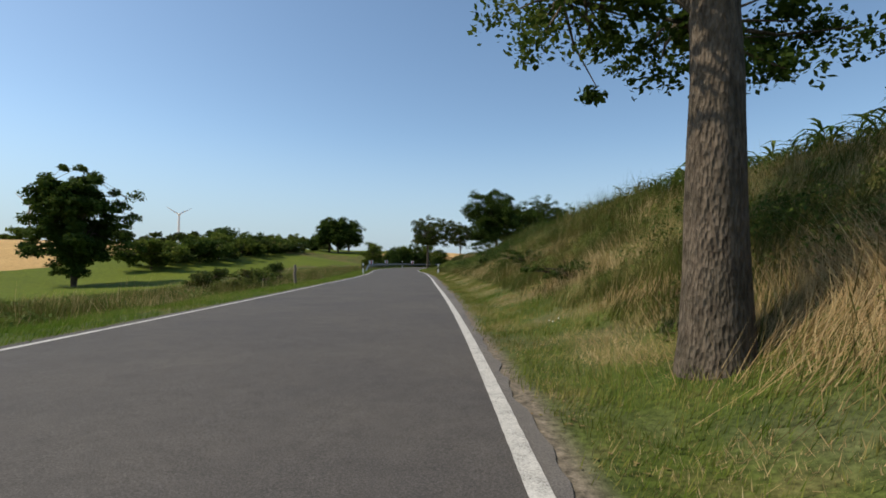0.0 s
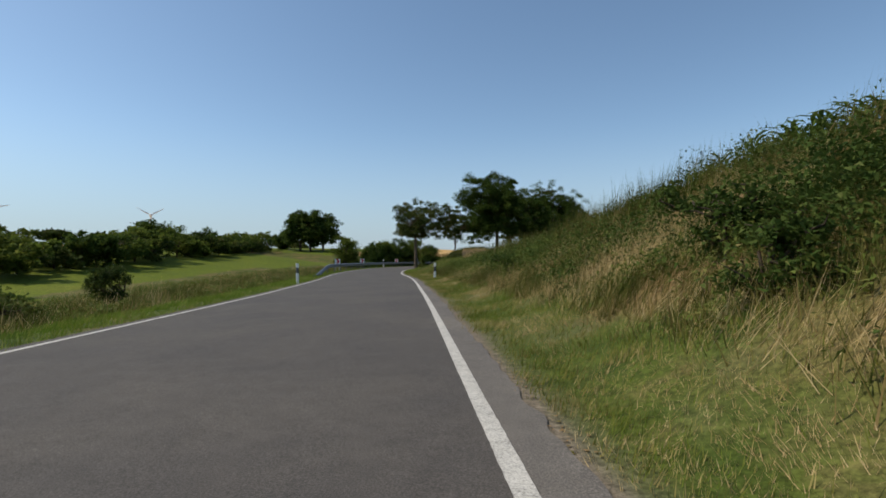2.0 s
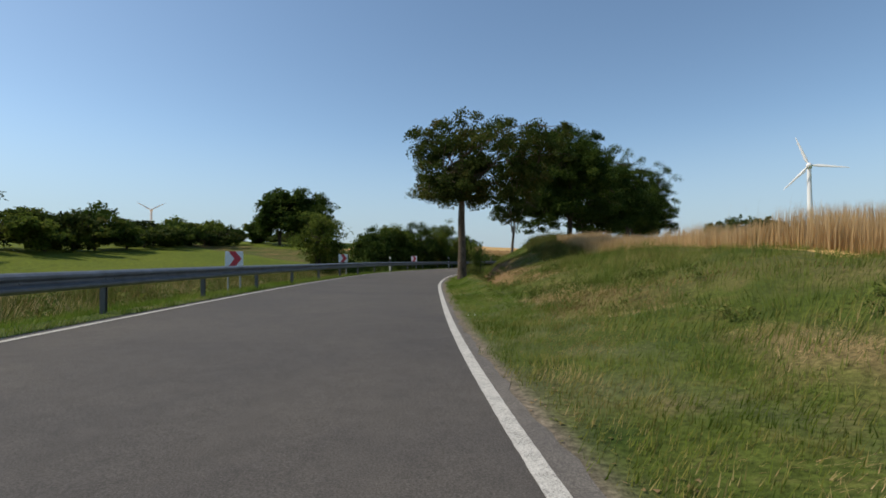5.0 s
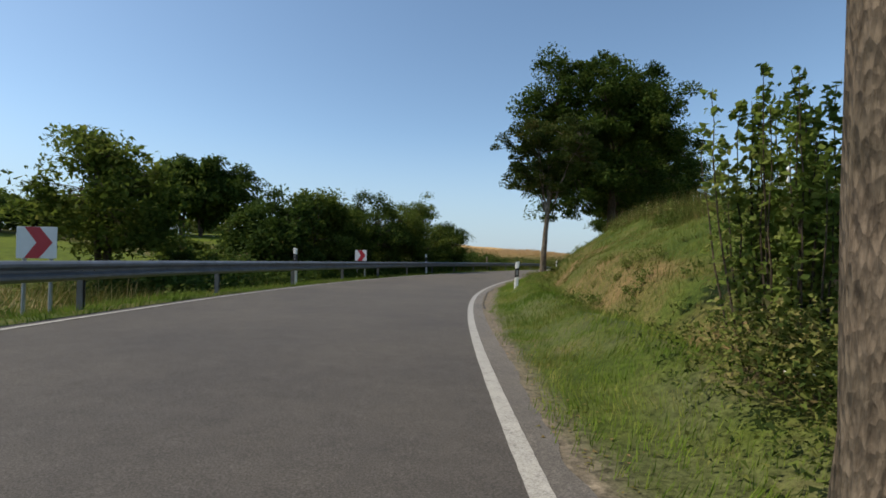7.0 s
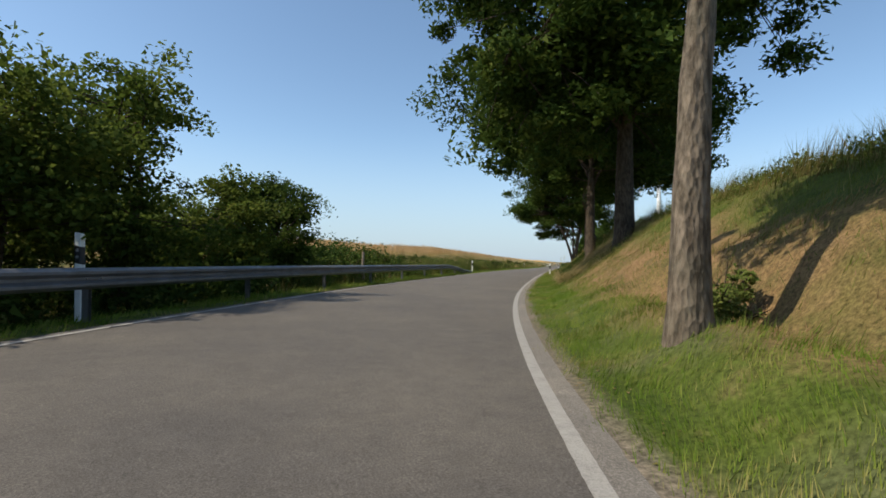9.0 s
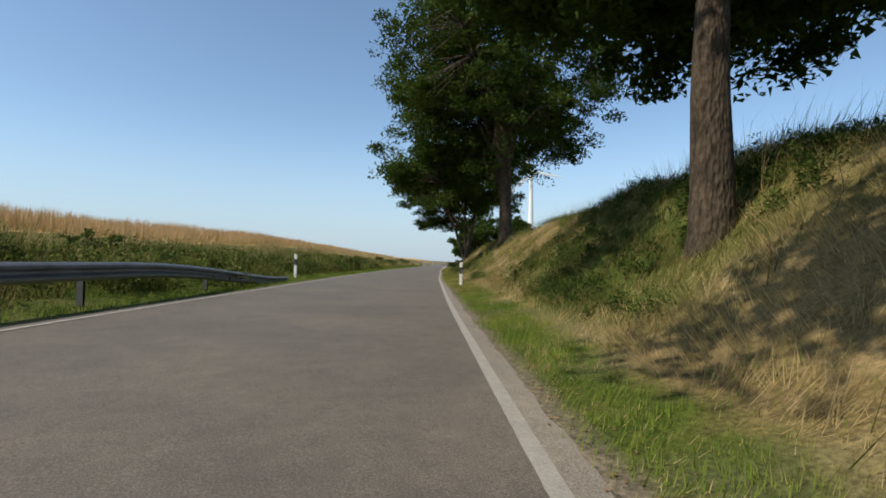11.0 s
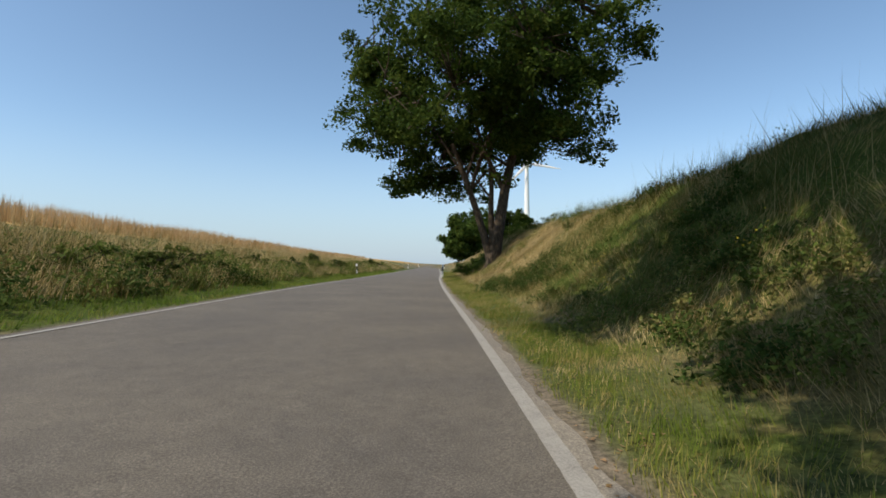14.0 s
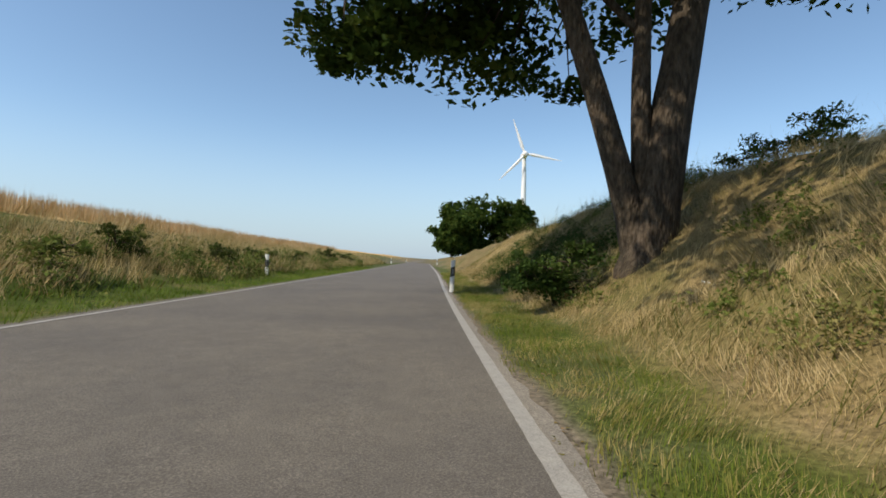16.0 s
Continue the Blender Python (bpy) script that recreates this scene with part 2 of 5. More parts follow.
BARK_DARK = bark_material("bark_dark", (0.045, 0.034, 0.026), (0.115, 0.09, 0.07), 14.0)
WHITE = simple("white_plastic", (0.78, 0.77, 0.73), 0.45, 0, 0.06, 9.0)
BLACK = simple("black_plastic", (0.018, 0.018, 0.02), 0.5, 0, 0.2)
REFLECTOR = simple("grey_reflector", (0.30, 0.30, 0.31), 0.2, 0.3, 0.1, 30.0)
GALV = simple("galvanised_steel", (0.16, 0.165, 0.175), 0.5, 0.4, 0.25, 3.0)
GALV_DULL = simple("weathered_steel", (0.12, 0.122, 0.125), 0.6, 0.6, 0.25, 4.0)
SIGN_RED = simple("sign_red", (0.48, 0.03, 0.045), 0.4, 0, 0.08)
SIGN_WHITE = simple("sign_white", (0.75, 0.75, 0.76), 0.4, 0, 0.05)
SIGN_BACK = simple("sign_grey", (0.35, 0.36, 0.37), 0.5, 0.5, 0.1)
TURBINE = simple("turbine_white", (0.78, 0.79, 0.80), 0.4, 0, 0.03, 0.2)
WOOD = simple("weathered_wood", (0.20, 0.16, 0.12), 0.9, 0, 0.35, 14.0)
FLOWER_WHITE = simple("white_petal", (0.75, 0.74, 0.70), 0.7, 0, 0.1, 30.0)
YELLOW = simple("yellow_flower", (0.62, 0.48, 0.04), 0.7, 0, 0.2, 30.0)

# ---- helpers of this scene ----
rng = np.random.default_rng(7)


def mesh_from(name, verts, faces, mat, smooth=False):
    """A mesh from arrays; all faces have the same number of corners."""
    verts, faces = np.asarray(verts, np.float32), np.asarray(faces, np.int32)
    me = bpy.data.meshes.new(name)
    k = faces.shape[1]
    me.vertices.add(len(verts))
    me.vertices.foreach_set("co", verts.ravel())
    me.loops.add(faces.size)
    me.loops.foreach_set("vertex_index", faces.ravel())
    me.polygons.add(len(faces))
    me.polygons.foreach_set("loop_start", np.arange(0, faces.size, k, dtype=np.int32))
    me.polygons.foreach_set("use_smooth", np.full(len(faces), smooth, dtype=bool))
    for m in (mat if isinstance(mat, (list, tuple)) else [mat]):
        me.materials.append(m)
    me.update(calc_edges=True)
    return me


def part(name, bm, mat, parent, label=""):
    """Links a bmesh or a mesh as one object under a thing."""
    me = bm
    if isinstance(bm, bmesh.types.BMesh):
        me = bpy.data.meshes.new(name)
        bm.to_mesh(me)
        bm.free()
        me.materials.append(mat)
    ob = new(name, me)
    ob.parent = parent
    if label:
        tagged(ob, label)
    return ob


def box_bm(sx, sy, sz, m=None, bevel=0.0, bm=None):
    bm = bm or bmesh.new()
    got = bmesh.ops.create_cube(bm, size=1, matrix=(m or Matrix()) @ Matrix.Diagonal((sx, sy, sz, 1)))
    if bevel:
        edges = list({e for v in got["verts"] for e in v.link_edges})
        bmesh.ops.bevel(bm, geom=edges, offset=bevel, segments=2, affect='EDGES')
    return bm


def smooth_step(v, a, b):
    t = np.clip((np.asarray(v, float) - a) / (b - a), 0, 1)
    return t * t * (3 - 2 * t)


# ---- plan of the road: its right edge line ----
EDGE_Y = [-60.0, -20.0, *range(0, 205, 4), 240.0, 300.0, 420.0]
EDGE_X = [0.6, -0.25, -0.37, -0.27, -0.23, -0.26, -0.32, -0.4, -0.52, -0.6, -0.66, -0.75, -0.89, -1.02, -1.14, -1.32, -1.63, -2.02, -2.37, -2.55, -2.59, -2.6, -2.65, -2.62, -2.39, -2.11, -1.71, -1.11, -0.21, 0.91, 2.16, 3.64, 5.33, 7.21, 9.25, 11.43, 13.69, 15.98, 18.28, 20.63, 23.03, 25.41, 27.77, 30.23, 32.73, 35.22, 37.68, 40.11, 42.59, 45.11, 47.66, 50.25, 52.88, 55.55, 78.89, 117.79, 195.58]


def spline(xs, ys, q):
    """A smooth curve through the points (Catmull-Rom)."""
    xs, ys, q = np.array(xs, float), np.array(ys, float), np.asarray(q, float)
    m = np.gradient(ys, xs)
    k = np.clip(np.searchsorted(xs, q) - 1, 0, len(xs) - 2)
    h = xs[k + 1] - xs[k]
    t = (q - xs[k]) / h
    return (ys[k] * (2 * t**3 - 3 * t**2 + 1) + m[k] * h * (t**3 - 2 * t**2 + t) + ys[k + 1] * (-2 * t**3 + 3 * t**2) + m[k + 1] * h * (t**3 - t**2))


LY = np.arange(-60, 420.01, 0.5)
LX = spline(EDGE_Y, EDGE_X, LY)
for _ in range(90):
    LX[1:-1] = 0.25 * LX[:-2] + 0.5 * LX[1:-1] + 0.25 * LX[2:]
LX -= np.interp(LY, [50, 66, 83, 96, 102, 109, 117, 141, 162, 173, 190, 260], [0, 0.03, 0.055, 0.065, 0.095, 0.055, 0.095, 0.05, 0.065, 0.02, 0.03, 0.0])
TX, TY = np.gradient(LX), np.gradient(LY)
TL = np.hypot(TX, TY)
TX, TY = TX / TL, TY / TL
WIDTH = 5.3


def shoulder_width(q):
    """How far the asphalt reaches beyond the edge line."""
    return np.interp(q, [0, 9, 15, 25, 38, 55, 70, 77, 83, 89, 95, 102, 108, 115, 141, 154, 159, 170, 215], [0.15, 0.16, 0.24, 0.34, 0.33, 0.24, 0.14, 0.11, 0.15, 0.2, 0.32, 0.47, 0.32, 0.25, 0.25, 0.22, 0.14, 0.17, 0.14])


def shoulder_edge(q):
    """The crumbled rim of that asphalt."""
    return shoulder_width(q) + 0.018 * np.sin(q * 5.3 + 2 * np.sin(q * 1.9)) + 0.012 * np.sin(q * 11.7 + np.sin(q * 4.1))


def tilt(y):
    """Height of the left edge over the right one: the bend is banked."""
    return np.interp(y, [0, 40, 60, 76, 86, 97, 125, 150, 180, 196, 230], [-0.08, -0.08, 0.05, 0.12, 0.13, 0.17, 0.18, 0.15, 0.12, 0.03, 0.0])


def road_point(y, d, z=0.0):
    """World place at the line's y, d metres to the right of the right edge line."""
    y = np.asarray(y, float)
    x0, tx, ty = np.interp(y, LY, LX), np.interp(y, LY, TX), np.interp(y, LY, TY)
    return np.stack([x0 + ty * d, y - tx * d, 0 * y + z], -1)


def road_z(y, d):
    return tilt(y) * np.clip(-d / WIDTH, -0.1, 1.0)


def locate(x, y):
    """The line's y and the signed distance to the right, for places in the world."""
    x, y = np.ravel(x).astype(float), np.ravel(y).astype(float)
    yy = np.clip(y, LY[0], LY[-1])
    for _ in range(12):
        x0, tx, ty = np.interp(yy, LY, LX), np.interp(yy, LY, TX), np.interp(yy, LY, TY)
        along = (x - x0) * tx + (y - yy) * ty
        yy = np.clip(yy + 0.8 * np.clip(along * ty, -60, 60), LY[0], LY[-1])
    x0, tx, ty = np.interp(yy, LY, LX), np.interp(yy, LY, TX), np.interp(yy, LY, TY)
    return yy, (x - x0) * ty - (y - yy) * tx


def bank_height(q):
    return np.interp(q, [-60, 0, 26, 35, 43, 54, 86, 95, 105, 116, 150, 200, 260, 420], [2.6, 2.6, 2.8, 2.2, 1.5, 1.1, 1.1, 1.9, 2.6, 2.9, 3.0, 2.9, 2.0, 1.0])


def lump(x, y, scale, seed=0.0):
    """Cheap smooth unevenness, -1 to 1."""
    return (np.sin(x * scale + 1.3 * np.sin(y * scale * 0.7 + seed)) + np.sin(y * scale * 1.31 + 1.7 * np.sin(x * scale * 0.83 + seed * 2)) + np.sin((x + y) * scale * 2.3 + seed)) / 3


def ground_z(x, y):
    x, y = np.ravel(x).astype(float), np.ravel(y).astype(float)
    q, d = locate(x, y)
    h = tilt(q)
    crest = bank_height(q)
    right = np.interp(d, [0, 0.35, 0.55, 0.9], [-0.01, -0.01, -0.008, 0.01])
    steep = smooth_step(q, 124, 138)
    gentle = np.interp(d, [0.9, 1.6, 5.4, 6.4, 9], [0, 0.09, 0.93, 1.0, 1.0])
    abrupt = np.interp(d, [0.9, 1.4, 2.2, 5.1, 6.2, 9], [0, 0.02, 0.12, 0.93, 1.0, 1.0])
    right = right + crest * (gentle * (1 - steep) + abrupt * steep)
    # the ditch between the verge and the mown slope
    right -= 0.42 * np.exp(-((d - 2.35) / 0.42) ** 2) * smooth_step(q, 74, 82) * (1 - smooth_step(q, 118, 126))
    right += 0.16 * np.exp(-((d - 1.45) / 0.38) ** 2) * smooth_step(q, 74, 82) * (1 - smooth_step(q, 118, 126))
    right += 0.10 * lump(x, y, 1.1) * smooth_step(d, 1.0, 2.5) + 0.25 * lump(x, y, 0.35, 2.0) * smooth_step(d, 1.5, 4.0)
    right += 6.0 * smooth_step(d, 60, 260)
    dl = -WIDTH - d
    one = np.interp(dl, [0, 1.2, 3, 12, 30, 60, 110, 160, 400], [-0.03, -0.03, -0.4, -0.9, -1.5, 0.8, 4.0, 5.0, 6.0])
    two = np.interp(dl, [0, 1.2, 3, 8, 14, 33, 60, 120, 400], [-0.03, 0.05, 0.5, 1.6, 2.4, 4.4, 5.2, 6.0, 6.5])
    two = two + (0.45 * smooth_step(q, 156, 176)) * smooth_step(dl, 4, 9) * (1 - smooth_step(q, 195, 225))
    rise = np.interp(dl, [0, 1.2, 3, 12, 30, 60, 110, 160, 400], [-0.03, -0.03, -0.4, -0.2, 1.9, 4.3, 5.3, 5.6, 6.0])
    v = smooth_step(q, 50, 100)
    one = one * (1 - v) + rise * v
    w = smooth_step(q, 118, 146)
    left = h + one * (1 - w) + two * w + 0.05 * lump(x, y, 1.2) * smooth_step(dl, 0.8, 2.5) + 0.4 * lump(x, y, 0.09, 1.0) * smooth_step(dl, 6, 30)
    under = h * np.clip(-d / WIDTH, 0, 1) - 0.06
    z = np.where(d > 0, right, np.where(dl > 0, left, under))
    return z


def gz(x, y):
    return float(ground_z([x], [y])[0])


def bare_patch(q, d):
    """A sandy slip high on the first bank."""
    return np.exp(-(((q - 31.2) / 1.7) ** 2 + ((d - 4.5) / 0.9) ** 2) ** 2)


def olive(q, d):
    """How green the mown slope is: bare at the first tree, greener in the bend."""
    return smooth_step(q, 90, 95) * (1 - smooth_step(q, 105, 111))


def shady(q, d):
    """Tree-shade stretches of the bank: the shade is put into darker, greener colour."""
    a = smooth_step(q, 139, 143) * (1 - smooth_step(q, 150.5, 152.5))
    c = smooth_step(q, 169, 172) * (1 - smooth_step(q, 180.5, 183))
    return np.maximum(a, c) * smooth_step(d, 1.3, 1.8)


def hay_amount(x, y):
    """Where cut grass has been left lying."""
    return smooth_step(lump(x, y, 0.85, 5.0) + 0.4 * lump(x, y, 2.1, 1.0), 0.0, 0.35)


# ---- ground: one sheet to the horizon ----
def steps(inner, a, b, fine, far):
    mid = np.arange(a, b + 0.01, fine)
    out, st, v = [], fine, b
    while v < far:
        st *= 1.22
        v += st
        out.append(v)
    low, st, v = [], fine, a
    while v > -far:
        st *= 1.22
        v -= st
        low.append(v)
    return np.concatenate([low[::-1], mid, out])


gx, gy = steps(0, -14, 62, 0.6, 3500), steps(0, -4, 226, 1.1, 3500)
XX, YY = np.meshgrid(gx, gy)
ZZ = ground_z(XX, YY)
sq, sd = locate(XX, YY)
# the sheet dips below the road and the strips of verge laid on it
ZZ -= 0.16 * (1 - smooth_step(sd, 2.7, 3.35)) * smooth_step(sd, -WIDTH - 1.7, -WIDTH - 1.0)
nx, ny = len(gx), len(gy)
idx = np.arange(nx * ny).reshape(ny, nx)
quads = np.stack([idx[:-1, :-1], idx[:-1, 1:], idx[1:, 1:], idx[1:, :-1]], -1).reshape(-1, 4)
ground_me = mesh_from("ground", np.stack([XX.ravel(), YY.ravel(), ZZ], -1), quads, [M_NEAR, M_MEADOW, M_WHEAT], True)
cx, cy = XX.ravel()[quads].mean(1), YY.ravel()[quads].mean(1)
cq, cd = locate(cx, cy)
cl = -WIDTH - cd
zone = np.zeros(len(quads), np.int32)
zone[cd > 40] = 1
zone[(cd > 6.8) & (cq > 46) & (cq < 97)] = 2
zone[(cl > 16) & (cq < 118)] = 1
zone[(cl > 40) & (cq < 112) & (cy < 18 - 1.7 * cx)] = 2
zone[(cl > 8.5) & (cl < 30) & (cq > 132)] = 2
zone[(cl > 30) & (cq > 128)] = 1
zone[(cl > 8.5) & (cq > 158)] = 2
ground_me.polygons.foreach_set("material_index", zone)
vq, vd = locate(XX, YY)


def soil_marks(me, x, y, q, d):
    """Stores how dry and how bare the ground is."""
    away = -WIDTH - d
    slope = 1 - 0.55 * (1 - smooth_step(q, 72, 82)) - 0.6 * smooth_step(q, 72, 82) * (1 - smooth_step(q, 126, 134)) * smooth_step(d + 0.4 * lump(x, y, 0.7, 1.0), 3.4, 4.3)
    hay = hay_amount(x, y) * smooth_step(d, 0.7, 1.1) * (1 - smooth_step(d, 2.6, 3.4)) * (1 - smooth_step(q, 66, 74))
    foot = 0.5 * smooth_step(q, 124, 138)
    dry = np.where(d > 0, slope * smooth_step(d + foot + 0.5 * smooth_step(q, 105, 113) * (1 - smooth_step(q, 124, 130)) + 0.55 * smooth_step(q, 78, 83) * (1 - smooth_step(q, 90, 95)), 1.4 - foot * 0.6, 2.4), 0.2 + 0.3 * smooth_step(away, 1.5, 4.0))
    dry = np.maximum(dry - 0.45 * olive(q, d) * (d > 0), bare_patch(q, d))
    dry = np.clip(dry + 0.3 * lump(x, y, 0.7, 3.0) + 0.4 * hay, 0, 1)
    # painted tree shade: these stretches lose most of their pale dry colour
    dry = dry * np.where(d > 0, 1 - 0.75 * shady(q, d), 1.0)
    brown = np.maximum(smooth_step(q, 70, 78) * (1 - smooth_step(q, 126, 134)), 0.6 * (1 - smooth_step(q, 34, 42)))
    brown = np.maximum(brown, bare_patch(q, d))
    bare = np.where(d > 0, 1 - smooth_step(d - shoulder_width(q), 0.03, 0.24) + 0.22 * smooth_step(lump(x, y, 1.6, 9.0) + 0.5 * lump(x, y, 3.3, 4.0), 0.1, -0.5) * (1 - smooth_step(d, 1.5, 2.0)), 1 - smooth_step(away, 0.12, 0.45))
    for key, val in (("dry", dry), ("soil", bare), ("brown", brown)):
        me.attributes.new(key, 'FLOAT', 'POINT').data.foreach_set("value", val.astype(np.float32))


soil_marks(ground_me, XX.ravel(), YY.ravel(), vq, vd)
ground = tagged(new("ground", ground_me), "rolling farmland ground with grass verges, dry bank and fields", "ground", kind="structure")


# ---- road ----
def ribbon(name, d0, d1, y0, y1, lift, mat, step=0.5, thick=0.0, rough0=0.0, rough1=0.0, cols=1, wander=0.0, reach=None):
    ys = np.arange(y0, y1 + 0.01, step)
    n = len(ys)
    j0, j1 = rough0 * (rng.random(n) - 0.5), rough1 * (rng.random(n) - 0.5)
    j1 = j1 + wander * lump(ys * 0.7, ys * 0.3, 1.3, 5.0) + (reach(ys) if reach else 0)
    rows = []
    for c in range(cols + 1):
        f = c / cols
        d = (d0 + j0) * (1 - f) + (d1 + j1) * f
        p = road_point(ys, 0)
        tx, ty = np.interp(ys, LY, TX), np.interp(ys, LY, TY)
        rows.append(np.stack([p[:, 0] + ty * d, ys - tx * d, road_z(ys, d) + lift], -1))
    if thick:
        rows = [rows[0] - (0, 0, thick)] + rows + [rows[-1] - (0, 0, thick)]
    v = np.concatenate(rows)
    k = len(rows)
    f = []
    for c in range(k - 1):
        a = np.arange(n - 1)
        f.append(np.stack([c * n + a, (c + 1) * n + a, (c + 1) * n + a + 1, c * n + a + 1], -1))
    return mesh_from(name, v, np.concatenate(f), mat)


road = tagged(new("road", ribbon("road", -WIDTH - 0.22, 0.05, -60, 420, 0.0, ASPHALT, 0.5, 0.25, cols=8)), "grey worn asphalt country road", "road", kind="structure")
shoulder = tagged(new("road_shoulder", ribbon("road_shoulder", 0.051, 0.0, -60, 420, -0.002, SHOULDER, 0.1, 0.004, wander=0.03, reach=shoulder_edge)), "pale broken asphalt strip along the road edge", "road edge", kind="structure")
line_r = tagged(new("edge_line_right", ribbon("edge_line_right", -0.055, 0.055, -20, 300, 0.004, PAINT, 0.06, 0, 0.005, 0.005)), "worn white painted road edge line", "road marking", kind="structure")
line_l = tagged(new("edge_line_left", ribbon("edge_line_left", -WIDTH - 0.05, -WIDTH + 0.05, -20, 300, 0.004, PAINT, 0.06, 0, 0.005, 0.005)), "worn white painted road edge line", "road marking", kind="structure")


def verge_strip(d_list):
    ys = np.arange(-60, 420.01, 0.4)
    p, tx, ty = road_point(ys, 0), np.interp(ys, LY, TX), np.interp(ys, LY, TY)
    xs = [p[:, 0] + ty * d for d in d_list]
    vs = [ys - tx * d for d in d_list]
    x, y = np.concatenate(xs), np.concatenate(vs)
    q, d = np.tile(ys, len(d_list)), np.repeat(d_list, len(ys))
    z = ground_z(x, y) + 0.012 * lump(x, y, 4.0, 1.0) * smooth_step(np.abs(d + WIDTH / 2), WIDTH / 2 + 0.45, WIDTH / 2 + 0.8)
    z -= 0.06 * np.where(d > 0, smooth_step(d, 2.95, 3.4), smooth_step(-WIDTH - d, 1.7, 2.1))
    n = len(ys)
    a = np.arange(n - 1)
    f = np.concatenate([np.stack([c * n + a, (c + 1) * n + a, (c + 1) * n + a + 1, c * n + a + 1], -1) for c in range(len(d_list) - 1)])
    me = mesh_from("verge", np.stack([x, y, z], -1), f, M_NEAR, True)
    soil_marks(me, x, y, q, d)
    return me


tagged(new("verge_right", verge_strip([0.06, 0.2, 0.36, 0.5, 0.7, 0.9, 1.1, 1.3, 1.5, 1.7, 1.9, 2.1, 2.3, 2.5, 2.7, 2.9, 3.1, 3.4])), "soil and thin turf beside the road edge", "verge", kind="structure")
tagged(new("verge_left", verge_strip([-WIDTH - 2.1, -WIDTH - 1.5, -WIDTH - 0.9, -WIDTH - 0.5, -WIDTH - 0.15])), "soil and thin turf beside the road edge", "verge", kind="structure")


TAR = simple("dark_crack", (0.03, 0.028, 0.026), 0.95, 0, 0.3, 20.0)


def crack(y0, y1, d, seed):
    """A wandering open joint in the asphalt."""
    r = np.random.default_rng(seed)
    ys = np.arange(y0, y1, 0.12)
    dd = d + 0.02 * np.sin(ys * 1.7) + np.cumsum(r.normal(0, 0.006, len(ys)))
    w = 0.005 + 0.022 * r.random(len(ys)) ** 2
    p, tx, ty = road_point(ys, 0), np.interp(ys, LY, TX), np.interp(ys, LY, TY)
    rows = [np.stack([p[:, 0] + ty * e, ys - tx * e, 0 * ys + 0.003], -1) for e in (dd - w, dd + w)]
    n, a = len(ys), np.arange(len(ys) - 1)
    return mesh_from("road_crack", np.concatenate(rows), np.stack([a, n + a, n + a + 1, a + 1], -1), TAR)


for y0, y1, d, seed in ((97.5, 106.5, 0.28, 1),):
    tagged(new("road_crack", crack(y0, y1, d, seed)), "dark open crack in the broken road edge", "road edge", kind="structure")


# ---- grass, herbs and crops ----
def blades(base, height, width, lean, segs=2, seed=1):
    """Tapering blades at base places: vertices and triangles."""
    r = np.random.default_rng(seed)
    n = len(base)
    a = r.random(n) * 2 * np.pi
    side = np.stack([np.cos(a), np.sin(a), 0 * a], -1) * (width / 2)[:, None]
    # neighbours lean the same way, as the wind and the slope have combed them
    b = 2.6 * lump(base[:, 0], base[:, 1], 0.8, seed) + 1.5 * lump(base[:, 0], base[:, 1], 2.7, seed + 1.0) + r.normal(0, 0.55, n)
    out = np.stack([np.cos(b), np.sin(b), 0 * b], -1)
    bend = (lean * (0.3 + r.random(n)))[:, None]
    up = np.array([0, 0, 1.0])
    h = height[:, None]
    if segs == 1:
        tip = base + up * h * 0.95 + out * bend * h
        v = np.stack([base - side, base + side, tip], 1).reshape(-1, 3)
        return v, np.arange(3 * n).reshape(-1, 3)
    mid = base + up * h * 0.55 + out * bend * h * 0.3
    tip = base + up * h * (1 - 0.4 * bend) + out * bend * h
    v = np.stack([base - side, base + side, mid + side * 0.75, mid - side * 0.75, tip], 1).reshape(-1, 3)
    k = 5 * np.arange(n)[:, None]
    f = np.concatenate([k + [0, 1, 2], k + [0, 2, 3], k + [3, 2, 4]])
    return v, f


def scatter(n, y0, y1, d0, d1, seed, tuft=0, spread=0.06, keep=None):
    """Places on the ground along the road, d metres right of its right line, in tufts."""
    r = np.random.default_rng(seed)
    m = n // tuft if tuft else n
    q, d = y0 + (y1 - y0) * r.random(m), d0 + (d1 - d0) * r.random(m)
    if tuft:
        q, d = np.repeat(q, tuft) + r.normal(0, spread, m * tuft), np.repeat(d, tuft) + r.normal(0, spread, m * tuft)
    p = road_point(q, 0)
    tx, ty = np.interp(q, LY, TX), np.interp(q, LY, TY)
    x, y = p[:, 0] + ty * d, q - tx * d
    k = r.random(len(x)) > 0.93 * bare_patch(q, d)
    if keep is not None:
        k &= keep(x, y, q, d, r)
    x, y = x[k], y[k]
    return np.stack([x, y, ground_z(x, y) - 0.02], -1)


def grow(name, label, mat, base, h0, h1, w, lean, segs, seed):
    r = np.random.default_rng(seed + 100)
    n = len(base)
    big = 0.75 + 0.5 * (0.5 + 0.5 * lump(base[:, 0], base[:, 1], 0.9, seed))
    v, f = blades(base, (h0 + (h1 - h0) * r.random(n) ** 1.6) * big, w * (0.6 + 0.8 * r.random(n)), np.full(n, lean), segs, seed)
    return tagged(new(name, mesh_from(name, v, f, mat)), label, "grass", kind="stuff")


def tall_zone(x, y, q, d, r):
    """Tall growth grows everywhere on the bank but on its mown stretch."""
    mown = smooth_step(q, 47, 56) * (1 - smooth_step(q, 128, 134)) * (1 - smooth_step(d, 5.2, 6.2))
    return r.random(len(x)) > 0.97 * mown


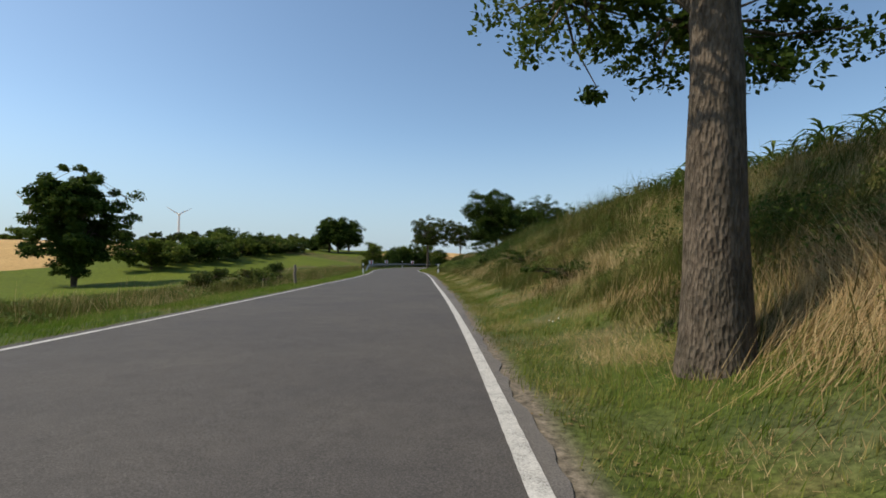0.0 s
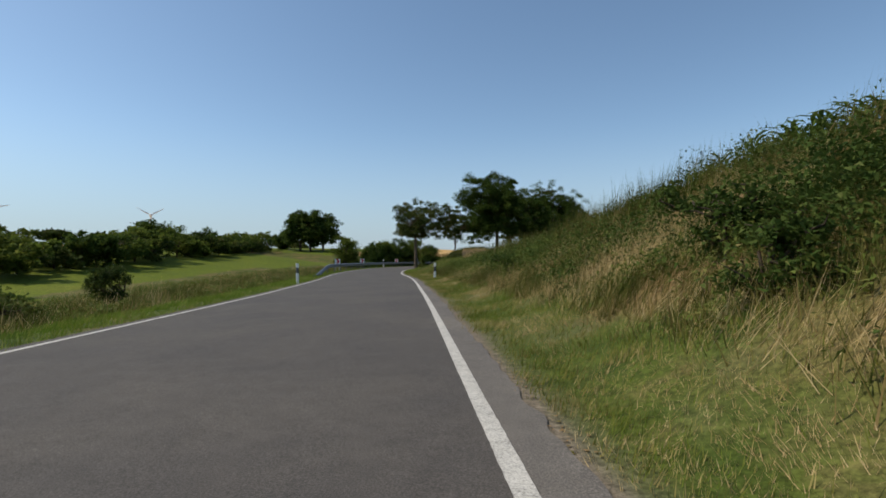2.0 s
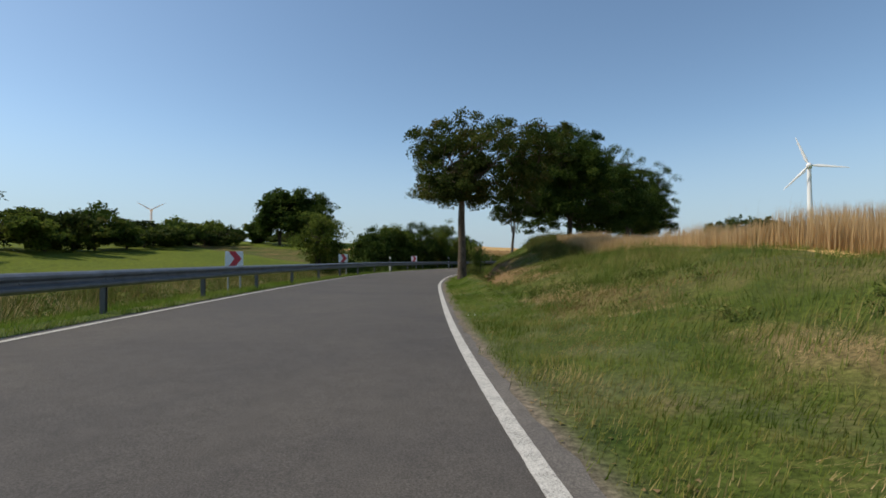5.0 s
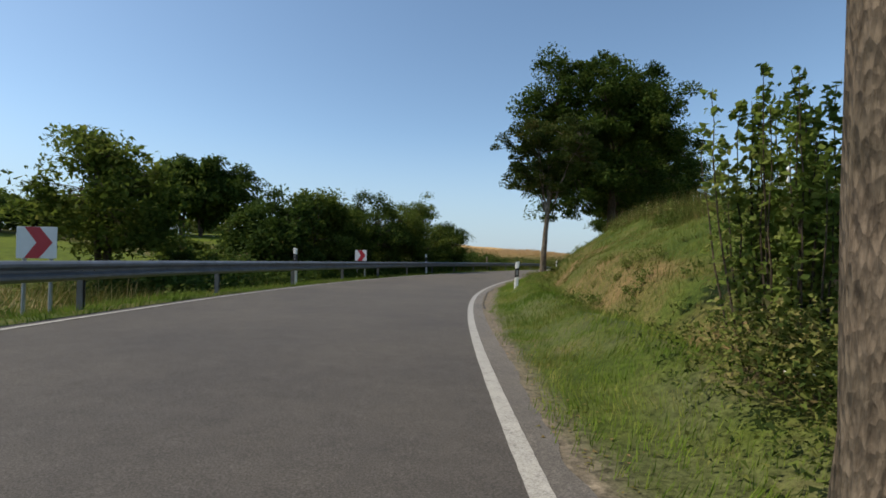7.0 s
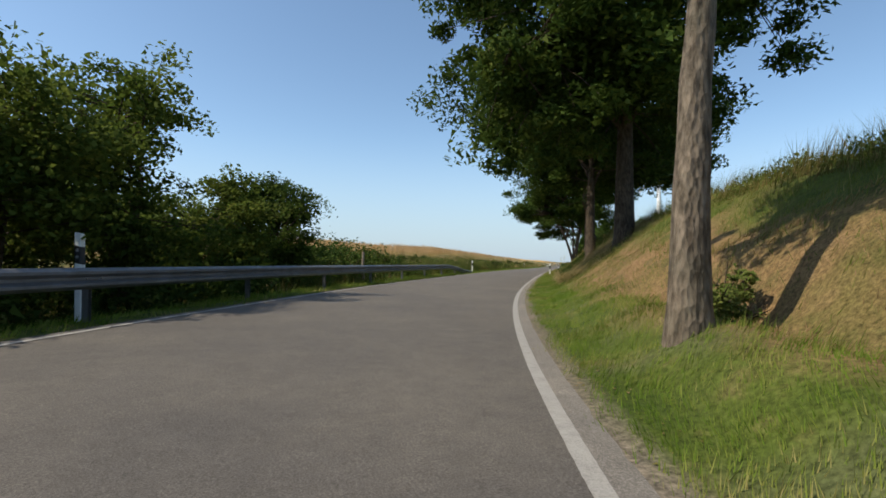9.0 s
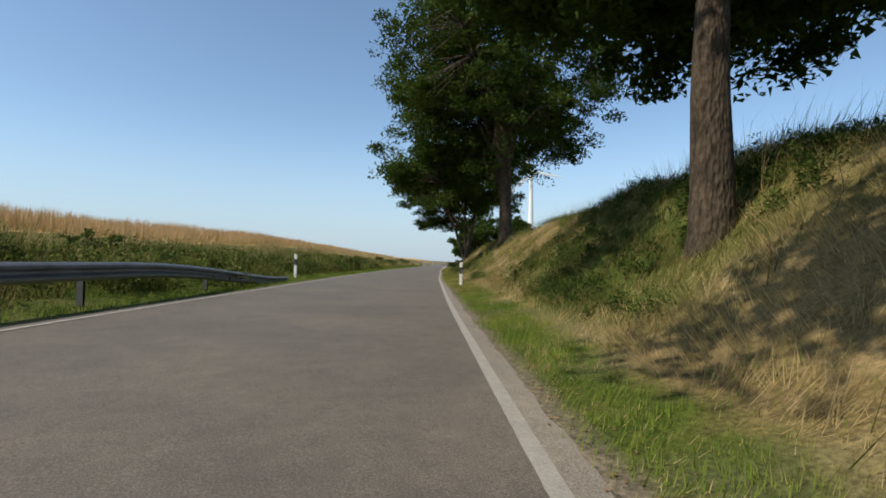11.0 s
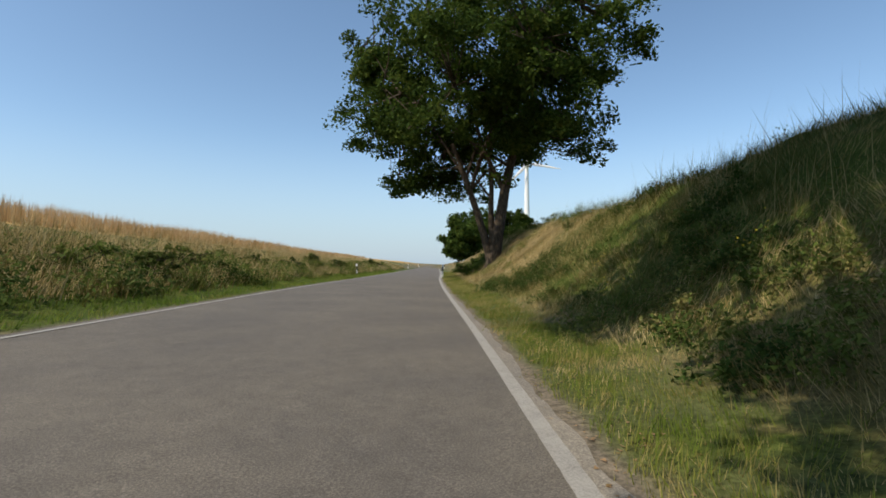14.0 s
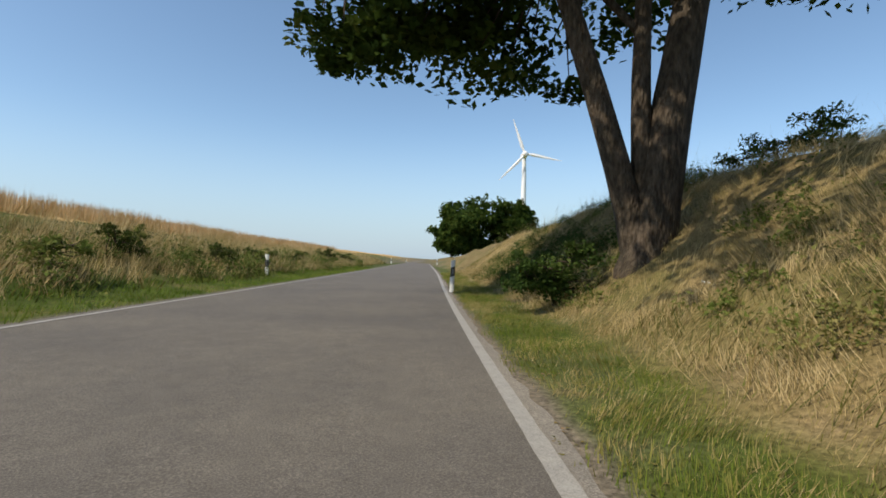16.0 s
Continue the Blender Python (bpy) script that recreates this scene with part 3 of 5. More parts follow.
def patchy(x, y, q, d, r):
    return r.random(len(x)) < np.clip(0.5 + 0.9 * lump(x, y, 0.55, 4.0), 0.05, 1)


def verge_width(q):
    return 2.0 - 0.6 * smooth_step(q, 124, 138) - 0.55 * smooth_step(q, 78, 82) * (1 - smooth_step(q, 89, 93))


VERGE, TALL = "short green verge grass beside the road", "tall dry straw-coloured grass on the bank"


def ragged(x, y, q, d, r):
    """The grass frays towards the asphalt."""
    e = np.where(d > 0, d - 0.02 - shoulder_width(q), -WIDTH - 0.22 - d) + 0.12 * lump(x, y, 3.0, 1.0) + 0.1 * lump(x, y, 0.8, 2.0)
    w = verge_width(q) + 0.25 * lump(x, y, 1.1, 7.0)
    inner = np.where(d > 0, 1 - 0.85 * smooth_step(d, w - 0.35, w), 1.0) * (0.82 + 0.18 * smooth_step(lump(x, y, 1.6, 9.0) + 0.5 * lump(x, y, 3.3, 4.0), -0.55, 0.1))
    inner = inner * (1 - 0.8 * hay_amount(x, y) * smooth_step(d, 0.7, 1.1) * (1 - smooth_step(q, 66, 74)))
    return r.random(len(x)) < smooth_step(e, -0.05, 0.28) * inner


def dry_patch(x, y, q, d, r):
    return r.random(len(x)) < smooth_step(lump(x, y, 0.45, 6.0) + 0.5 * lump(x, y, 1.3, 2.0), -0.25, 0.35)


def green_patch(x, y, q, d, r):
    return r.random(len(x)) < 0.25 + 0.75 * smooth_step(-lump(x, y, 0.45, 6.0) - 0.5 * lump(x, y, 1.3, 2.0), -0.35, 0.25)


def hay_patch(x, y, q, d, r):
    return r.random(len(x)) < smooth_step(lump(x, y, 0.85, 5.0) + 0.4 * lump(x, y, 2.1, 1.0), 0.0, 0.35)


def brown_patch(x, y, q, d, r):
    """The brown mown stretch of the slope; green grows at its foot and towards the field."""
    return r.random(len(x)) < 0.06 + (0.94 - 0.5 * olive(q, d)) * smooth_step(q + 2.5 * lump(x, y, 0.5, 3.0), 73, 80) * smooth_step(d + 0.5 * lump(x, y, 0.8, 3.0) + 0.9 * smooth_step(q, 105, 113) * (1 - smooth_step(q, 124, 130)) + 1.1 * smooth_step(q, 78, 83) * (1 - smooth_step(q, 90, 95)), 2.0, 2.9) * (1 - smooth_step(d + 0.4 * lump(x, y, 0.7, 1.0), 3.5, 4.5)) + 0.5 * smooth_step(lump(x, y, 0.5, 8.0), 0.3, 0.5)


def slope_green(x, y, q, d, r):
    return r.random(len(x)) < 0.45 * olive(q, d) + 1 - (0.72 + 0.2 * smooth_step(q, 81, 85) * (1 - smooth_step(q, 92, 97))) * smooth_step(q + 2.5 * lump(x, y, 0.5, 3.0), 73, 80) * smooth_step(d + 0.9 * smooth_step(q, 105, 113) * (1 - smooth_step(q, 124, 130)) + 1.1 * smooth_step(q, 78, 83) * (1 - smooth_step(q, 90, 95)), 2.2, 3.0) * (1 - smooth_step(d, 3.5, 4.5))


def sunny(x, y, q, d, r):
    return tall_zone(x, y, q, d, r) & (r.random(len(x)) > 0.45 * shady(q, d))


def shade_growth(x, y, q, d, r):
    return r.random(len(x)) < np.maximum(shady(q, d), 0.5 * smooth_step(lump(x, y, 0.55, 4.0), -0.2, 0.4))


RANK, HAY = "dark green rank grass among dry stems", "flattened dead straw lying on the slope"
grow("verge_grass", VERGE, G_SHORT, scatter(200000, -2, 70, 0.1, 2.3, 11, 7, 0.045, ragged), 0.045, 0.14, 0.008, 0.55, 1, 1)
grow("verge_grass", VERGE, G_LUSH, scatter(220000, 70, 150, 0.1, 2.3, 12, 7, 0.045, ragged), 0.045, 0.14, 0.008, 0.55, 1, 2)
grow("verge_grass", VERGE, G_SHORT, scatter(190000, 150, 215, 0.1, 1.8, 25, 7, 0.045, ragged), 0.045, 0.13, 0.008, 0.55, 1, 15)
grow("bank_grass", TALL, G_TALL, scatter(115000, -3, 48, 1.7, 7.0, 13, 14, 0.10, dry_patch), 0.15, 0.5, 0.006, 0.8, 1, 3)
grow("bank_grass", TALL, G_TALL, scatter(240000, 126, 215, 1.4, 6.2, 14, 12, 0.09, sunny), 0.10, 0.36, 0.0065, 1.0, 1, 4)
grow("rank_grass", RANK, G_GREEN, scatter(260000, -3, 58, 1.6, 7.4, 15, 16, 0.10, green_patch), 0.16, 0.5, 0.010, 0.55, 1, 5)
grow("rank_grass", RANK, G_GREEN, scatter(150000, 128, 215, 1.5, 7.3, 16, 10, 0.13, shade_growth), 0.15, 0.45, 0.010, 0.7, 1, 6)
grow("crest_grass", "tall rank weeds and grass along the crest of the bank", G_GREEN, scatter(16000, 14, 50, 4.4, 7.2, 29, 9, 0.2, patchy), 0.5, 1.15, 0.013, 0.5, 1, 19)
grow("crest_grass", "tall upright weed spires on the crest of the bank", G_GREEN, scatter(14000, 33, 57, 3.4, 7.2, 150, 14, 0.12, patchy), 0.6, 1.25, 0.016, 0.25, 1, 151)
grow("crest_grass", "tall grass and weeds along the crest of the bank", G_GREEN, scatter(24000, 86, 134, 5.0, 8.0, 18, 9, 0.12), 0.3, 0.95, 0.013, 0.5, 1, 8)
grow("crest_grass", "tall grass and weeds along the crest of the bank", G_GREEN, scatter(20000, 134, 215, 5.4, 7.6, 30, 9, 0.2, patchy), 0.35, 0.9, 0.013, 0.5, 1, 20)
grow("slope_grass", "green meadow grass on the low slope", G_SLOPE, scatter(150000, 48, 133, 1.7, 7.0, 22, 7, 0.08, slope_green), 0.05, 0.22, 0.010, 0.5, 1, 21)
grow("mown_grass", "short mown dry brownish grass on the bank", G_MOWN, scatter(150000, 48, 133, 1.7, 7.0, 17, 5, 0.06, brown_patch), 0.03, 0.12, 0.010, 0.9, 1, 7)
tuft_r = np.random.default_rng(140)
tuft_p = np.stack([2.0 + 0.38 * tuft_r.normal(0, 1, 2600), 5.35 + 0.5 * tuft_r.normal(0, 1, 2600)], -1)
grow("straw", "long dead straw round the foot of the tree trunk", G_HAY, np.column_stack([tuft_p, ground_z(tuft_p[:, 0], tuft_p[:, 1]) - 0.02]), 0.15, 0.5, 0.006, 0.9, 1, 141)
grow("straw", HAY, G_HAY, scatter(130000, -3, 80, 0.9, 3.0, 31, 12, 0.12, hay_patch), 0.05, 0.10, 0.005, 2.0, 1, 22)
grow("straw", "heap of cut straw on the verge", G_HAY, scatter(2000, 69.8, 72.6, 1.6, 2.7, 160, 12, 0.12), 0.08, 0.22, 0.006, 1.4, 1, 161)
grow("tussock_grass", "long green tussocks at the foot of the slope", G_SLOPE, scatter(4200, 71.5, 77, 3.2, 5.4, 162, 30, 0.16), 0.15, 0.45, 0.009, 0.7, 1, 163)
grow("straw", HAY, G_HAY, scatter(46000, 128, 215, 1.2, 5.8, 32, 10, 0.12, dry_patch), 0.05, 0.12, 0.006, 2.2, 1, 23)
grow("verge_grass", "short drying verge grass beside the road", G_TALL, scatter(60000, -2, 60, 0.4, 2.2, 33, 7, 0.05, dry_patch), 0.03, 0.08, 0.006, 0.9, 1, 24)
grow("verge_grass", "short drying verge grass beside the road", G_TALL, scatter(80000, 128, 215, 0.4, 1.9, 34, 7, 0.05, patchy), 0.03, 0.10, 0.006, 0.9, 1, 25)
grow("left_verge_grass", VERGE, G_LUSH, scatter(130000, 2, 225, -WIDTH - 1.9, -WIDTH - 0.12, 19, 6, 0.06, ragged), 0.06, 0.2, 0.014, 0.6, 1, 9)
grow("left_verge_grass", VERGE, G_LUSH, scatter(60000, 2, 92, -WIDTH - 3.0, -WIDTH - 1.6, 190, 6, 0.08), 0.07, 0.24, 0.015, 0.6, 1, 191)
grow("meadow_edge_grass", "mixed green and straw grass beyond the verge", G_SLOPE, scatter(56000, 4, 125, -WIDTH - 14, -WIDTH - 2.6, 20, 9, 0.16), 0.15, 0.45, 0.024, 0.6, 1, 10)
grow("meadow_edge_grass", "rough olive grass and dry stems beyond the verge", G_GREEN, scatter(46000, 4, 125, -WIDTH - 9, -WIDTH - 2.7, 110, 9, 0.2, green_patch), 0.25, 0.7, 0.022, 0.6, 1, 111)
grow("meadow_edge_grass", "dry straw-coloured grass beyond the verge", G_TALL, scatter(30000, 4, 125, -WIDTH - 14, -WIDTH - 2.9, 112, 9, 0.2, dry_patch), 0.2, 0.6, 0.018, 0.6, 1, 113)
grow("field_bank_grass", "dry grass at the top of the field bank", G_TALL, scatter(34000, 126, 250, -WIDTH - 9.5, -WIDTH - 2.6, 21, 9, 0.15), 0.2, 0.75, 0.024, 0.6, 1, 11)
grow("field_bank_weeds", "dark green rank grass on the field bank", G_GREEN, scatter(38000, 126, 183, -WIDTH - 6.4, -WIDTH - 1.3, 28, 9, 0.15, green_patch), 0.25, 0.75, 0.022, 0.6, 1, 18)
grow("field_bank_weeds", "thin green rank grass on the dry end of the field bank", G_GREEN, scatter(9000, 181, 250, -WIDTH - 5.0, -WIDTH - 1.3, 180, 9, 0.15, green_patch), 0.2, 0.6, 0.022, 0.6, 1, 181)
grow("field_bank_grass", "tall tan grass covering the dry end of the field bank", G_TALL, scatter(44000, 174, 250, -WIDTH - 7.0, -WIDTH - 1.7, 182, 9, 0.15), 0.2, 0.7, 0.02, 0.7, 1, 183)
grow("tall_stems", "thin tall seeding stems standing above the bank", G_TALL, scatter(3000, -3, 215, 3.4, 7.2, 26, 3, 0.1, tall_zone), 0.7, 1.2, 0.005, 0.25, 2, 16)
grow("tall_stems", "thin tall seeding stems standing above the verge", G_TALL, scatter(2600, 5, 250, -WIDTH - 9, -WIDTH - 2.2, 27, 3, 0.1), 0.7, 1.2, 0.008, 0.25, 2, 17)
tagged(grow("wheat_field", "ripe golden wheat standing above the bank", G_WHEAT, scatter(56000, 46, 97, 7.0, 10, 23, 3, 0.05), 0.8, 0.95, 0.017, 0.10, 1, 13), category="wheat")
tagged(grow("wheat_field", "ripe golden wheat standing beyond the field bank", G_WHEAT, scatter(50000, 130, 250, -WIDTH - 14, -WIDTH - 9, 24, 4, 0.08), 0.75, 0.95, 0.03, 0.10, 1, 14), category="wheat")


# ---- trees ----
def tube(path, radii, sides, rough=0.0, seed=0):
    """A tapering limb along a path."""
    path, radii = np.asarray(path, float), np.asarray(radii, float)
    n = len(path)
    tang = np.gradient(path, axis=0)
    tang /= np.linalg.norm(tang, axis=1)[:, None] + 1e-9
    ref = np.where(np.abs(tang[:, 2:3]) > 0.9, [[1.0, 0, 0]], [[0, 0, 1.0]])
    u = np.cross(tang, ref)
    u /= np.linalg.norm(u, axis=1)[:, None] + 1e-9
    w = np.cross(tang, u)
    a = np.arange(sides) * 2 * np.pi / sides
    r = np.random.default_rng(seed)
    bumps = 1 + rough * (r.random((n, sides)) - 0.5) + rough * 0.8 * np.sin(a * 3 + seed)[None]
    v = path[:, None] + (radii[:, None] * bumps)[..., None] * (np.cos(a)[None, :, None] * u[:, None] + np.sin(a)[None, :, None] * w[:, None])
    i = np.arange(n * sides).reshape(n, sides)
    f = np.stack([i[:-1], np.roll(i, -1, 1)[:-1], np.roll(i, -1, 1)[1:], i[1:]], -1).reshape(-1, 4)
    return v.reshape(-1, 3), f


def leaves(centres, spread, count, size, seed, flat=0.6, near=False):
    """Small folded leaves, gathered round the centres."""
    r = np.random.default_rng(seed)
    n = len(centres) * count
    # each clump is drawn out along an axis of its own, thinning towards its rim
    m = len(centres)
    axis = r.normal(0, 1, (m, 3)) * [1, 1, 0.6]
    axis /= np.linalg.norm(axis, axis=1)[:, None] + 1e-9
    off = r.normal(0, 1, (n, 3))
    off *= (r.random(n) ** 0.5 / (np.linalg.norm(off, axis=1) + 1e-9))[:, None]
    ax_n = np.repeat(axis, count, 0)
    off += ax_n * (off * ax_n).sum(1)[:, None] * np.repeat(0.5 * r.random(m), count)[:, None]
    c = np.repeat(centres, count, 0) + off * np.array([1, 1, flat]) * np.repeat(spread, count)[:, None]
    c[:, 2] -= 0.25 * np.repeat(spread, count) * (off[:, 0] ** 2 + off[:, 1] ** 2) * (flat < 0.8)
    a = r.random(n) * 2 * np.pi
    droop = r.normal(-0.35, 0.5, n)
    ahead = np.stack([np.cos(a) * np.cos(droop), np.sin(a) * np.cos(droop), np.sin(droop)], -1)
    side = np.cross(ahead, r.normal(0, 1, (n, 3)) * 0.5 + [0, 0, 1])
    side /= np.linalg.norm(side, axis=1)[:, None] + 1e-9
    s = (size * (0.6 + 0.8 * r.random(n)))[:, None]
    if not near:
        v = np.stack([c - ahead * s * 0.5 + side * s * 0.30, c + ahead * s * 0.6, c - ahead * s * 0.4 - side * s * 0.34], 1).reshape(-1, 3)
        return v, np.arange(3 * n).reshape(-1, 3)
    v = np.stack([c - ahead * s * 0.5, c + side * s * 0.32, c + ahead * s * 0.5, c - side * s * 0.32], 1).reshape(-1, 3)
    k = 4 * np.arange(n)[:, None]
    return v, np.concatenate([k + [0, 1, 2], k + [0, 2, 3]])


def joined(pieces):
    vs, fs, o = [], [], 0
    for v, f in pieces:
        vs.append(v)
        fs.append(f + o)
        o += len(v)
    return np.concatenate(vs), np.concatenate(fs)


def make_tree(name, label, base, stems, crown, clusters, count, size, spread, bark, leaf, seed, group="", category="tree", limbs=8, root=1.35, near=False, lobes=()):
    """stems: (radius, lean x, lean y, height). crown: centre and half sizes, over the base."""
    r = np.random.default_rng(seed)
    ob = tagged(new(name), label, category, group)
    ob.location = base
    tops = []
    for k, (rad, lx, ly, hh) in enumerate(stems):
        t = np.linspace(0, 1, 12)
        wob = 0.02 * hh * np.cumsum(r.normal(0, 0.25, (12, 2)), 0) * t[:, None]
        p = np.stack([lx * t**1.3 + wob[:, 0], ly * t**1.3 + wob[:, 1], -0.25 + (hh + 0.25) * t], -1)
        rr = rad * (1 - 0.55 * t) * (1 + (root - 1) * np.exp(-t * hh / 0.35))
        v, f = tube(p, rr, 20 if rad > 0.12 else 8, 0.05, seed + k)
        part("trunk", mesh_from("trunk", v, f, bark, True), bark, ob)
        tops.append((p, rr))
    (cx0, cy0, cz0), (ax, ay, az) = crown
    ball = lambda n: (lambda v: v / np.linalg.norm(v, axis=1)[:, None])(r.normal(0, 1, (n, 3)))
    half = np.array([ax, ay, az])
    nl = max(9, clusters // 9)
    lobe = ball(nl) * (0.42 + 0.31 * r.random((nl, 1))) * np.array([1, 1, 0.95])
    lobe[0] = 0
    lsize = 0.18 + 0.20 * r.random(nl)
    k = np.arange(clusters) % nl
    c = (lobe[k] + ball(clusters) * (lsize[k] * r.random(clusters) ** 0.4)[:, None]) * half + [cx0, cy0, cz0]
    c[:, 2] = np.maximum(c[:, 2], cz0 - az * (0.80 + 0.12 * r.random(clusters)))
    for lx, ly, lz, lr, ln in lobes:
        c = np.concatenate([c, [lx, ly, lz] + ball(ln) * lr * r.random((ln, 1)) ** 0.4 * [1, 1, 0.6]])
    clusters = len(c)
    # main limbs, from the stems to the crown's parts
    targets = c[r.choice(clusters, limbs, replace=False)]
    twigs = []
    axes = []
    for j, g in enumerate(targets):
        p, rr = tops[j % len(tops)]
        i = int(r.integers(6, 11))
        a, b = p[i], g
        t = np.linspace(0, 1, 8)[:, None]
        bow = np.array([0, 0, 0.18 * np.linalg.norm(b - a)])
        q = a * (1 - t) + b * t + bow * (t * (1 - t)) * 2 + r.normal(0, 0.04, (8, 3)) * np.linalg.norm(b - a) * 0.3
        q[0] = a
        v, f = tube(q, rr[i] * 0.5 * (1 - 0.85 * t[:, 0]) + 0.004, 7, 0.03, seed + 20 + j)
        part("limb", mesh_from("limb", v, f, bark, True), bark, ob)
        axes.append(q)
    allax = np.concatenate([q[3:] for q in axes] + [p[7:] for p, _ in tops])
    for g in c:
        a = allax[np.argmin(((allax - g) ** 2).sum(1) + 0.5 * (allax[:, 2] > g[2]))]
        t = np.linspace(0, 1, 3)[:, None]
        q = a * (1 - t) + g * t + r.normal(0, 0.08, (3, 3)) * t
        twigs.append(tube(q, 0.03 * (1 - 0.8 * t[:, 0]) * (0.5 + 0.12 * ax), 3, 0, 1))
    v, f = joined(twigs)
    tagged(part("twig_work", mesh_from("twig_work", v, f, bark, True), bark, ob), kind="stuff")
    v, f = leaves(c, spread * (0.6 + 0.8 * r.random(len(c))), count, size, seed + 5, near=near)
    tagged(part("crown", mesh_from("crown", v, f, leaf), leaf, ob), kind="stuff")
    return ob


def on_ground(x, y, down=0.05):
    return (x, y, gz(x, y) - down)


ROW = "roadside trees on the bank"
make_tree("roadside_tree", "roadside tree with pale brown fissured trunk at the verge", on_ground(1.33, 5.9), [(0.245, -0.10, 0.05, 5.0)], ((0.35, 1.2, 5.0), (5.3, 4.8, 3.1)), 200, 170, 0.095, 0.34, BARK, L_OAK, 31, ROW, near=True)
make_tree("roadside_tree", "gnarled roadside tree with spreading crown leaning over the road", on_ground(-1.42, 88.45), [(0.235, 0.0, 0.1, 7.2)], ((1.0, 0.9, 6.2), (6.0, 5.2, 3.5)), 270, 210, 0.13, 0.50, BARK, L_RED, 32, ROW, limbs=10, near=True)
make_tree("roadside_tree", "slim roadside tree with scaly pale trunk at the verge", on_ground(5.42, 116.7), [(0.19, 0.48, 0.1, 5.6)], ((0.4, 0.2, 6.9), (3.7, 3.7, 3.3)), 230, 190, 0.12, 0.42, BARK_PALE, L_RED, 33, ROW, near=True)
make_tree("roadside_tree", "large dense roadside tree on the bank", on_ground(15.6, 131.0, 0.45), [(0.45, 0.1, 0.2, 9.5)], ((-1.3, 0.6, 11.0), (9.0, 8.8, 9.2)), 420, 230, 0.25, 1.1, BARK_DARK, L_OAK, 34, ROW, limbs=12)
make_tree("roadside_tree", "large roadside tree on the bank", on_ground(20.0, 140.0, 0.35), [(0.33, 0.1, 0.1, 7.0)], ((2.7, 2.5, 9.8), (9.2, 9.2, 6.8)), 430, 230, 0.25, 1.0, BARK_DARK, L_OAK, 35, ROW, limbs=10)
make_tree("roadside_tree", "large dark tree with thick trunk on the bank", on_ground(36.85, 165.55, 0.65), [(0.52, 0.1, 0.1, 10.6)], ((0.3, 0.4, 12.8), (12.8, 12.0, 10.4)), 540, 180, 0.22, 1.05, BARK_DARK, L_OAK, 36, ROW, limbs=14, lobes=((-7.4, 2.6, 5.4, 1.4, 16), (-4.5, 6.5, 5.6, 1.7, 22), (-1.0, 4.6, 5.8, 1.6, 20), (-3.0, 5.5, 7.4, 2.0, 28)))
make_tree("roadside_tree", "dark leaning tree beside a thicker one on the bank", on_ground(39.85, 168.5), [(0.31, -1.9, 1.2, 9.0)], ((0.2, 2.2, 11.8), (9.0, 9.0, 6.6)), 250, 180, 0.22, 0.95, BARK_DARK, L_OAK, 37, ROW, limbs=8)
make_tree("roadside_tree", "three-stemmed dark tree spreading over the road", on_ground(50.65, 190.9, 0.5), [(0.27, -2.0, 1.2, 7.5), (0.21, -0.2, 0.3, 8.0), (0.42, 1.4, -0.9, 8.6)], ((0.2, 0.4, 11.6), (11.3, 10.8, 7.6)), 660, 160, 0.235, 0.9, BARK_DARK, L_OAK, 38, ROW, limbs=14, root=1.6, near=True, lobes=((-2.2, 6.0, 6.0, 1.8, 16), (-0.2, 4.6, 6.0, 1.8, 16)))


def maize(seed, y0, y1, d0, d1, n):
    """Maize: an upright stalk with arching leaves on alternate sides."""
    r = np.random.default_rng(seed)
    base = scatter(n, y0, y1, d0, d1, seed)
    vs, fs, o = [], [], 0
    for p in base:
        h = 0.55 + 0.25 * r.random()
        a0 = r.random() * math.pi
        v, f = tube(np.array([p, p + [0.01, 0.01, h * 0.5], p + [0, 0.02, h]]), [0.013, 0.011, 0.004], 3)
        vs.append(v)
        fs.append(np.concatenate([f[:, [0, 1, 2]], f[:, [0, 2, 3]]]) + o)
        o += len(v)
        for k in range(8):
            a = a0 + math.pi * (k % 2) + r.normal(0, 0.35)
            out, side = np.array([math.cos(a), math.sin(a), 0]), np.array([-math.sin(a), math.cos(a), 0]) * 0.035
            s = p + [0, 0, h * (0.25 + 0.09 * k)]
            ln = 0.42 + 0.2 * r.random()
            m1, m2, tip = s + out * ln * 0.3 + [0, 0, 0.30 * ln], s + out * ln * 0.62 + [0, 0, 0.36 * ln], s + out * ln + [0, 0, (0.05 + 0.3 * r.random()) * ln]
            vs.append(np.array([s, m1 - side, m1 + side, m2 - side, m2 + side, tip]))
            fs.append(np.array([[0, 1, 2], [1, 3, 4], [1, 4, 2], [3, 5, 4]]) + o)
            o += 6
    return mesh_from("maize_field", np.concatenate(vs), np.concatenate(fs), L_MAIZE)


tagged(new("maize_field", maize(63, -3, 38, 6.3, 9.0, 1100)), "green maize standing on the crest of the bank", "maize", kind="stuff")


# low leafy weeds
def weeds(name, label, base, count, size, spread, leaf, seed):
    r = np.random.default_rng(seed)
    c = base + np.stack([0 * base[:, 0], 0 * base[:, 0], 0.05 + spread * 1.15 * r.random(len(base))], -1)
    v, f = leaves(c, spread * (0.6 + 0.8 * r.random(len(c))), count, size, seed + 1, 0.9)
    return tagged(new(name, mesh_from(name, v, f, leaf)), label, "weeds", kind="stuff")


